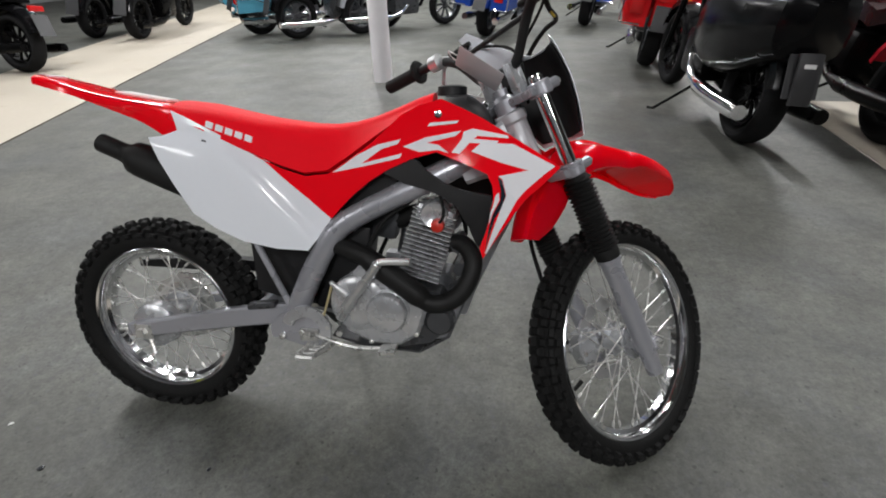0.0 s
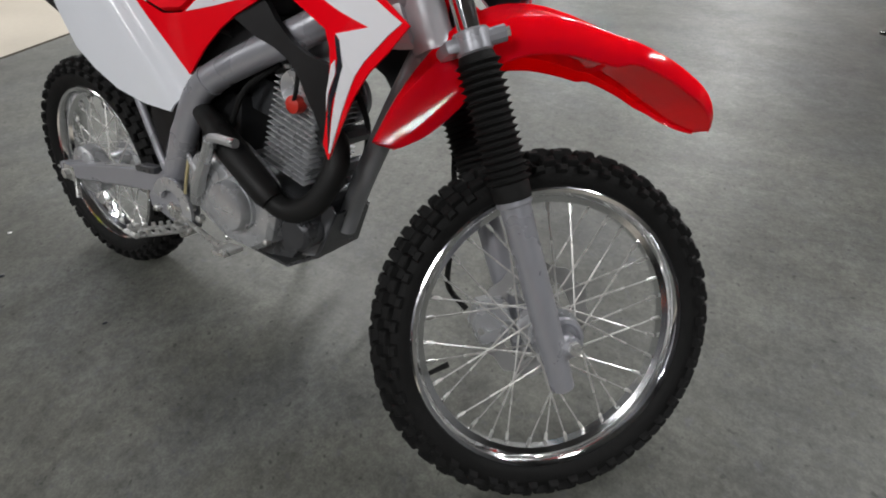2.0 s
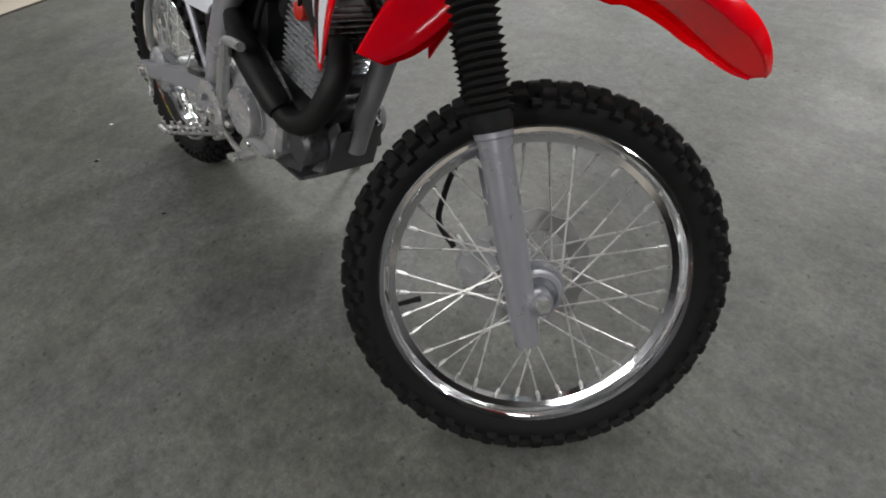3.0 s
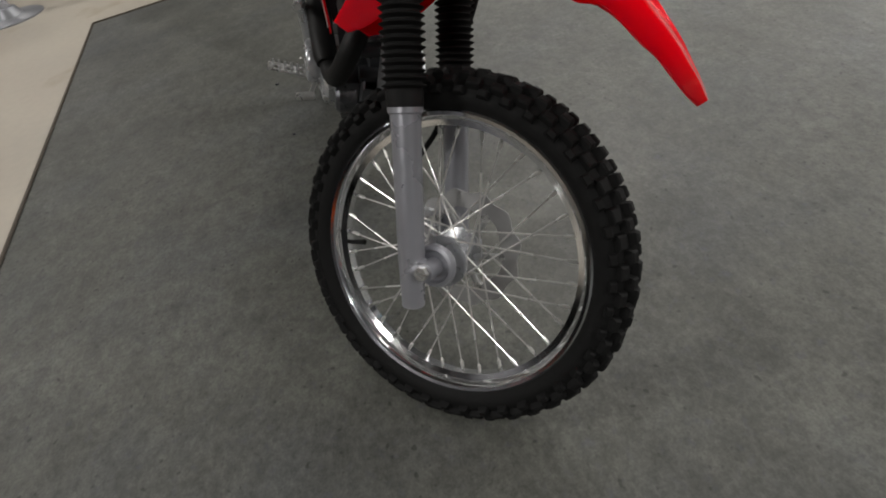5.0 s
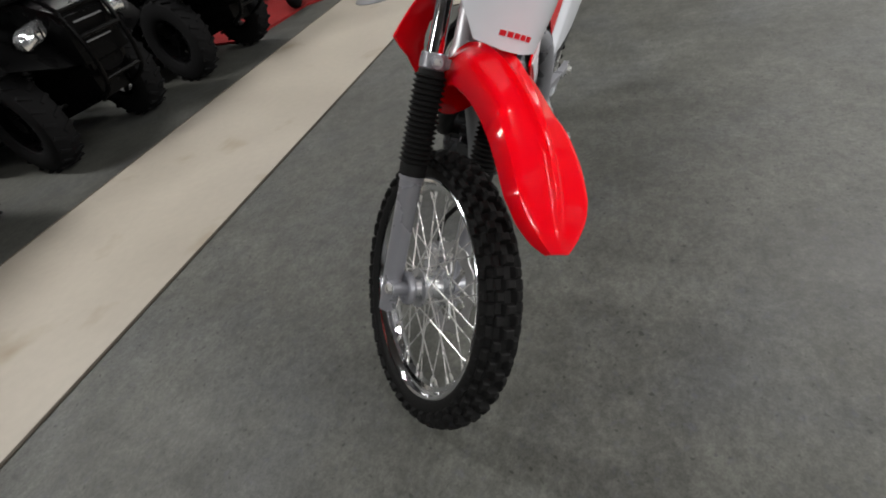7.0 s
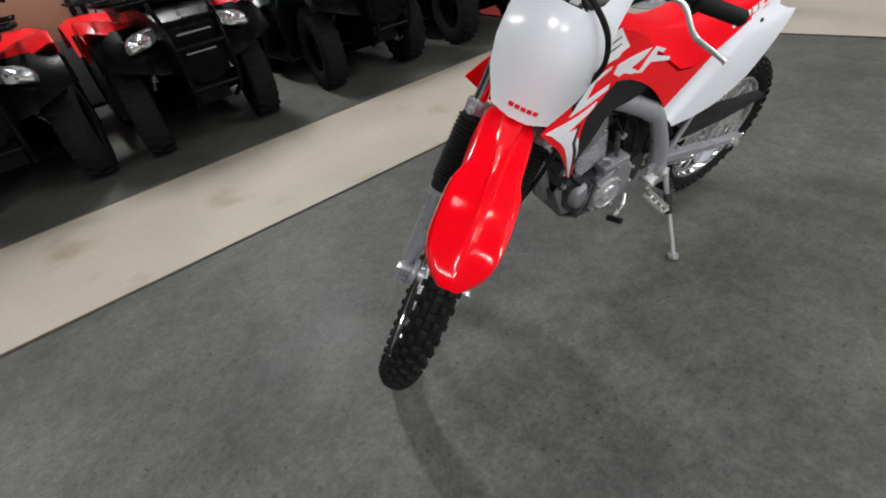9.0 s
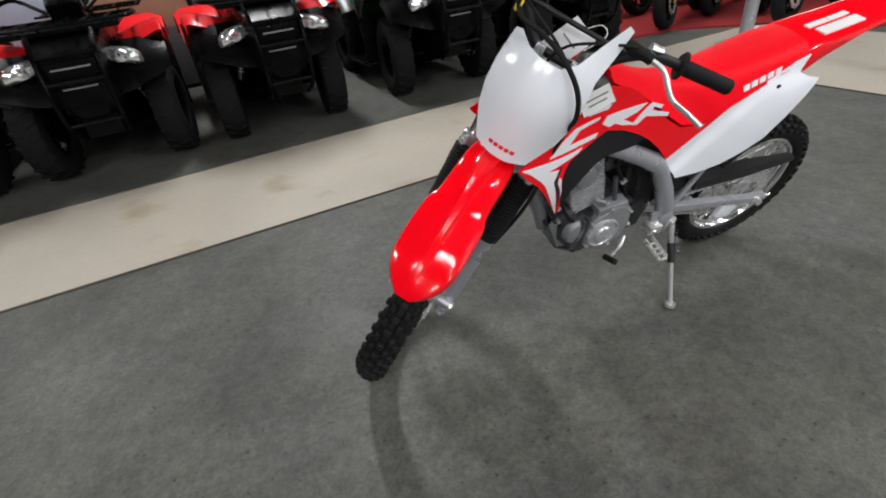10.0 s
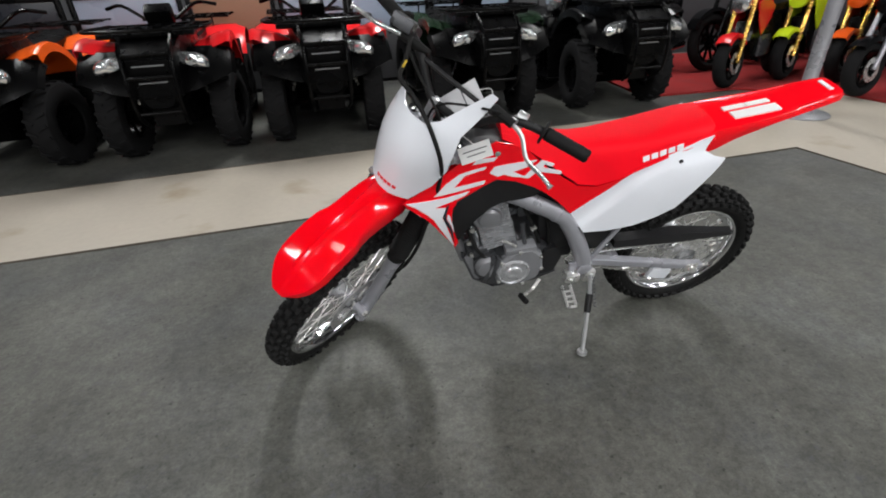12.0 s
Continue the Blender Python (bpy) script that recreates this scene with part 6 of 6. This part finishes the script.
motorcycle(pose(-2.34, 6.74, 0, 8, 0, 46), "black", "black cruiser motorcycle with chrome pipes", False, True)
motorcycle(pose(-1.48, 7.22, 0, 8, 0, 42), "silver", "silver grey cruiser motorcycle with chrome pipes", False, True)
motorcycle(pose(-4.74, 4.36, 0, 9, 0, 172), "black", "black motorcycle with dark wheels beside the walkway", False, False)
motorcycle(pose(-5.00, 6.75, 0, 9, 0, 98), "black", "black motorcycle with dark wheels beside the walkway", False, False)
motorcycle(pose(-5.90, 6.88, 0, 9, 0, 98), "black", "black motorcycle with dark wheels beside the walkway", False, False)


def mini_bike(m, color, label, fork_mat):
    """A small road motorcycle along its own x axis; its origin is on the ground below the front axle."""
    q = thing("mini_motorcycle", m, label, "motorcycle", "small motorcycles on the carpet")
    coat_ = paint(color)
    road_wheel(q, pose(0, 0, 0.245), 0.245, 0.13, 0.155, BODYBLACK, 0, 5)
    road_wheel(q, pose(-1.20, 0, 0.245), 0.245, 0.14, 0.155, BODYBLACK, 0, 5)
    part("brake_disc", lathe(bmesh.new(), [(0.07, 0.06), (0.07, 0.11), (0.075, 0.11), (0.075, 0.06)], 28, close=True), ZINC, q, "", pose(0, 0, 0.245))
    for s in (-1, 1):
        part("fork_leg", tube([(0.0, s * 0.085, 0.245), (-0.07, s * 0.085, 0.42), (-0.25, s * 0.085, 0.86)], [0.024, 0.024, 0.021], 12), fork_mat, q)
        part("shroud", panel([(-0.28, 0.62), (-0.22, 0.78), (-0.36, 0.86), (-0.66, 0.74), (-0.55, 0.60), (-0.38, 0.48)], lambda x, z: 0.13 + 0.1 * (x + 0.3) * (z - 0.5), 0.01, 0.06, 0, s), coat_, q)
    rows = []
    for k in range(10):
        a = radians(48 + 92 * k / 9)
        rows.append([(r * math.cos(a), y, 0.25 + r * math.sin(a)) for y, r in ((-0.075, 0.24), (-0.07, 0.28), (0, 0.295), (0.07, 0.28), (0.075, 0.24))])
    part("front_fender", thicken(loft(rows, closed=False), 0.005), coat_, q)
    part("headlight", lathe(bmesh.new(), [(-0.22, 0.05), (-0.14, 0.09), (-0.09, 0.085), (-0.07, 0.04)], 20, "x", (0, 0, 0.80)), LENS if color == "red" else coat_, q)
    part("engine", box(bmesh.new(), (0.30, 0.24, 0.22), pose(-0.58, 0, 0.36), 0.04), DARKALLOY, q)
    # added black block: fills the space round engine and frame with dark
    part("dark_infill", panel([(-0.20, 0.44), (-0.30, 0.62), (-0.62, 0.67), (-0.98, 0.64), (-0.92, 0.30), (-0.55, 0.19), (-0.34, 0.24)], lambda x, z: 0.10 - 0.10 * abs(z - 0.45), 0.18, 0.06, 0, 1), BODYBLACK, q, "added black block that darkens the space round the engine")
    part("frame", tube([(-0.27, 0, 0.80), (-0.40, 0, 0.55), (-0.55, 0, 0.28), (-0.85, 0, 0.34), (-1.20, 0, 0.25)], 0.03, 8), BODYBLACK, q)
    part("fuel_tank", loft([[(x, math.cos(a) * w, z + math.sin(a) * h) for a in [2 * math.pi * k / 12 for k in range(12)]] for x, w, z, h in ((-0.30, 0.06, 0.80, 0.05), (-0.42, 0.12, 0.80, 0.09), (-0.62, 0.11, 0.78, 0.08), (-0.74, 0.06, 0.74, 0.05))]), coat_, q)
    part("seat", loft([[(x, -w, z - 0.07), (x, -w, z), (x, w, z), (x, w, z - 0.07)] for x, w, z in ((-0.70, 0.09, 0.75), (-0.95, 0.12, 0.76), (-1.30, 0.08, 0.84))]), BODYBLACK, q)
    part("handlebar", tube([(-0.42, -0.34, 0.98), (-0.33, -0.22, 1.0), (-0.28, 0, 0.93), (-0.33, 0.22, 1.0), (-0.42, 0.34, 0.98)], 0.011, 8, steps=4), BODYBLACK, q)
    return q


mini_bike(pose(-2.66, -3.24, 0.02, 6, 0, 30), "red", "small red motorcycle with gold forks on red carpet", GOLD)
mini_bike(pose(-3.46, -3.42, 0.02, 6, 0, 28), "lime", "small lime yellow motorcycle with gold forks on red carpet", GOLD)
mini_bike(pose(-3.85, -3.10, 0.02, 6, 0, 26), "orange", "small orange motorcycle with gold forks on red carpet", GOLD)
mini_bike(pose(-3.55, -2.55, 0.02, 6, 0, 14), "black", "black dirt motorcycle with a silver fork on red carpet", SILVER)
motorcycle(pose(-4.6, -4.55, 0.02, 9, 0, 15), "black", "black motorcycle with dark wheels behind the small ones", False, False, False, False, True)
# this one is added to fill the gap behind the small ones with black
motorcycle(pose(-2.35, -4.32, 0.02, 9, 0, 20), "black", "black motorcycle with dark wheels behind the small ones", False, False, False, False, True)
motorcycle(pose(-6.2, -3.9, 0.02, 9, 0, 15), "black", "black motorcycle with dark wheels behind the small ones", False, False, False, False, True)

# ---- panels behind the quad bikes; opaque pale blue boards stand for bright windows ----
SCREENBLUE = mat("pale blue panel", (0.30, 0.36, 0.46), 0.3, vary=0.12, scale=1.5)
CARD = mat("brown cardboard", (0.28, 0.16, 0.10), 0.75, vary=0.12, scale=3)
LIMEBOX = mat("lime sticker", (0.45, 0.60, 0.05), 0.5)


def display_panel(x, w, material, label):
    px, py = on_run(x, -SWIDE - 2.5)
    d = thing("display_panel", pose(px, py, 0, 0, 0, RUN), label, "panel", "panels behind the quad bikes")
    part("board", box(bmesh.new(), (w - 0.06, 0.02, 0.46), pose(0, 0, 0.865), 0.004), material, d)
    part("skirt", box(bmesh.new(), (w - 0.06, 0.02, 0.555), pose(0, 0, 0.355), 0.004), DARKWALL, d, "dark lower board")
    post = part("post", box(bmesh.new(), (0.045, 0.05, 1.15), pose(-w / 2, 0, 0.575), 0.005), BODYBLACK, d)
    shared("post", post, pose(w, 0, 0))
    rail = part("rail", box(bmesh.new(), (w - 0.05, 0.03, 0.04), pose(0, 0.004, 0.06), 0.004), BODYBLACK, d)
    shared("rail", rail, pose(0, 0, 1.03))
    return d


for x, w, material, label in ((4.55, 1.0, NAVY, "dark navy panel in a black frame"), (3.45, 1.0, SCREENBLUE, "pale blue panel in a black frame"), (2.45, 0.85, CARD, "brown cardboard panel in a black frame"), (1.60, 0.7, SCREENBLUE, "pale blue panel in a black frame"),
                              (0.75, 0.9, SCREENBLUE, "pale blue panel in a black frame"), (-0.25, 1.0, SCREENBLUE, "pale blue panel in a black frame")):
    display_panel(x, w, material, label)
px, py = on_run(3.10, -SWIDE - 2.47)
sticker = part("sticker", box(bmesh.new(), (0.10, 0.004, 0.16), pose(px, py, 0.93, 0, 0, RUN)), LIMEBOX)
tagged(sticker, "lime yellow sticker on a pale blue panel", "sticker")

# ---- crumbs on the floor ----
rng = random.Random(11)
for x, y, size, material, label in ((-0.256, -0.259, 0.014, NAVY, "dark crumb of rubber on the grey floor"), (0.198, -0.210, 0.010, NAVY, "dark crumb of rubber on the grey floor"), (-0.465, -0.142, 0.010, PAPER, "pale paper crumb on the grey floor")):
    bm = bmesh.new()
    bmesh.ops.create_icosphere(bm, subdivisions=2, radius=size / 2)
    for v in bm.verts:
        v.co *= rng.uniform(0.75, 1.15)
        v.co = Vector((v.co.x * 1.5, v.co.y, max(0.0, v.co.z * 0.45 + size * 0.18)))
    crumb = part("crumb", bm, material, None, "", pose(x, y, 0, 0, 0, rng.uniform(0, 180)))
    tagged(crumb, label, "crumb", "crumbs on the floor")
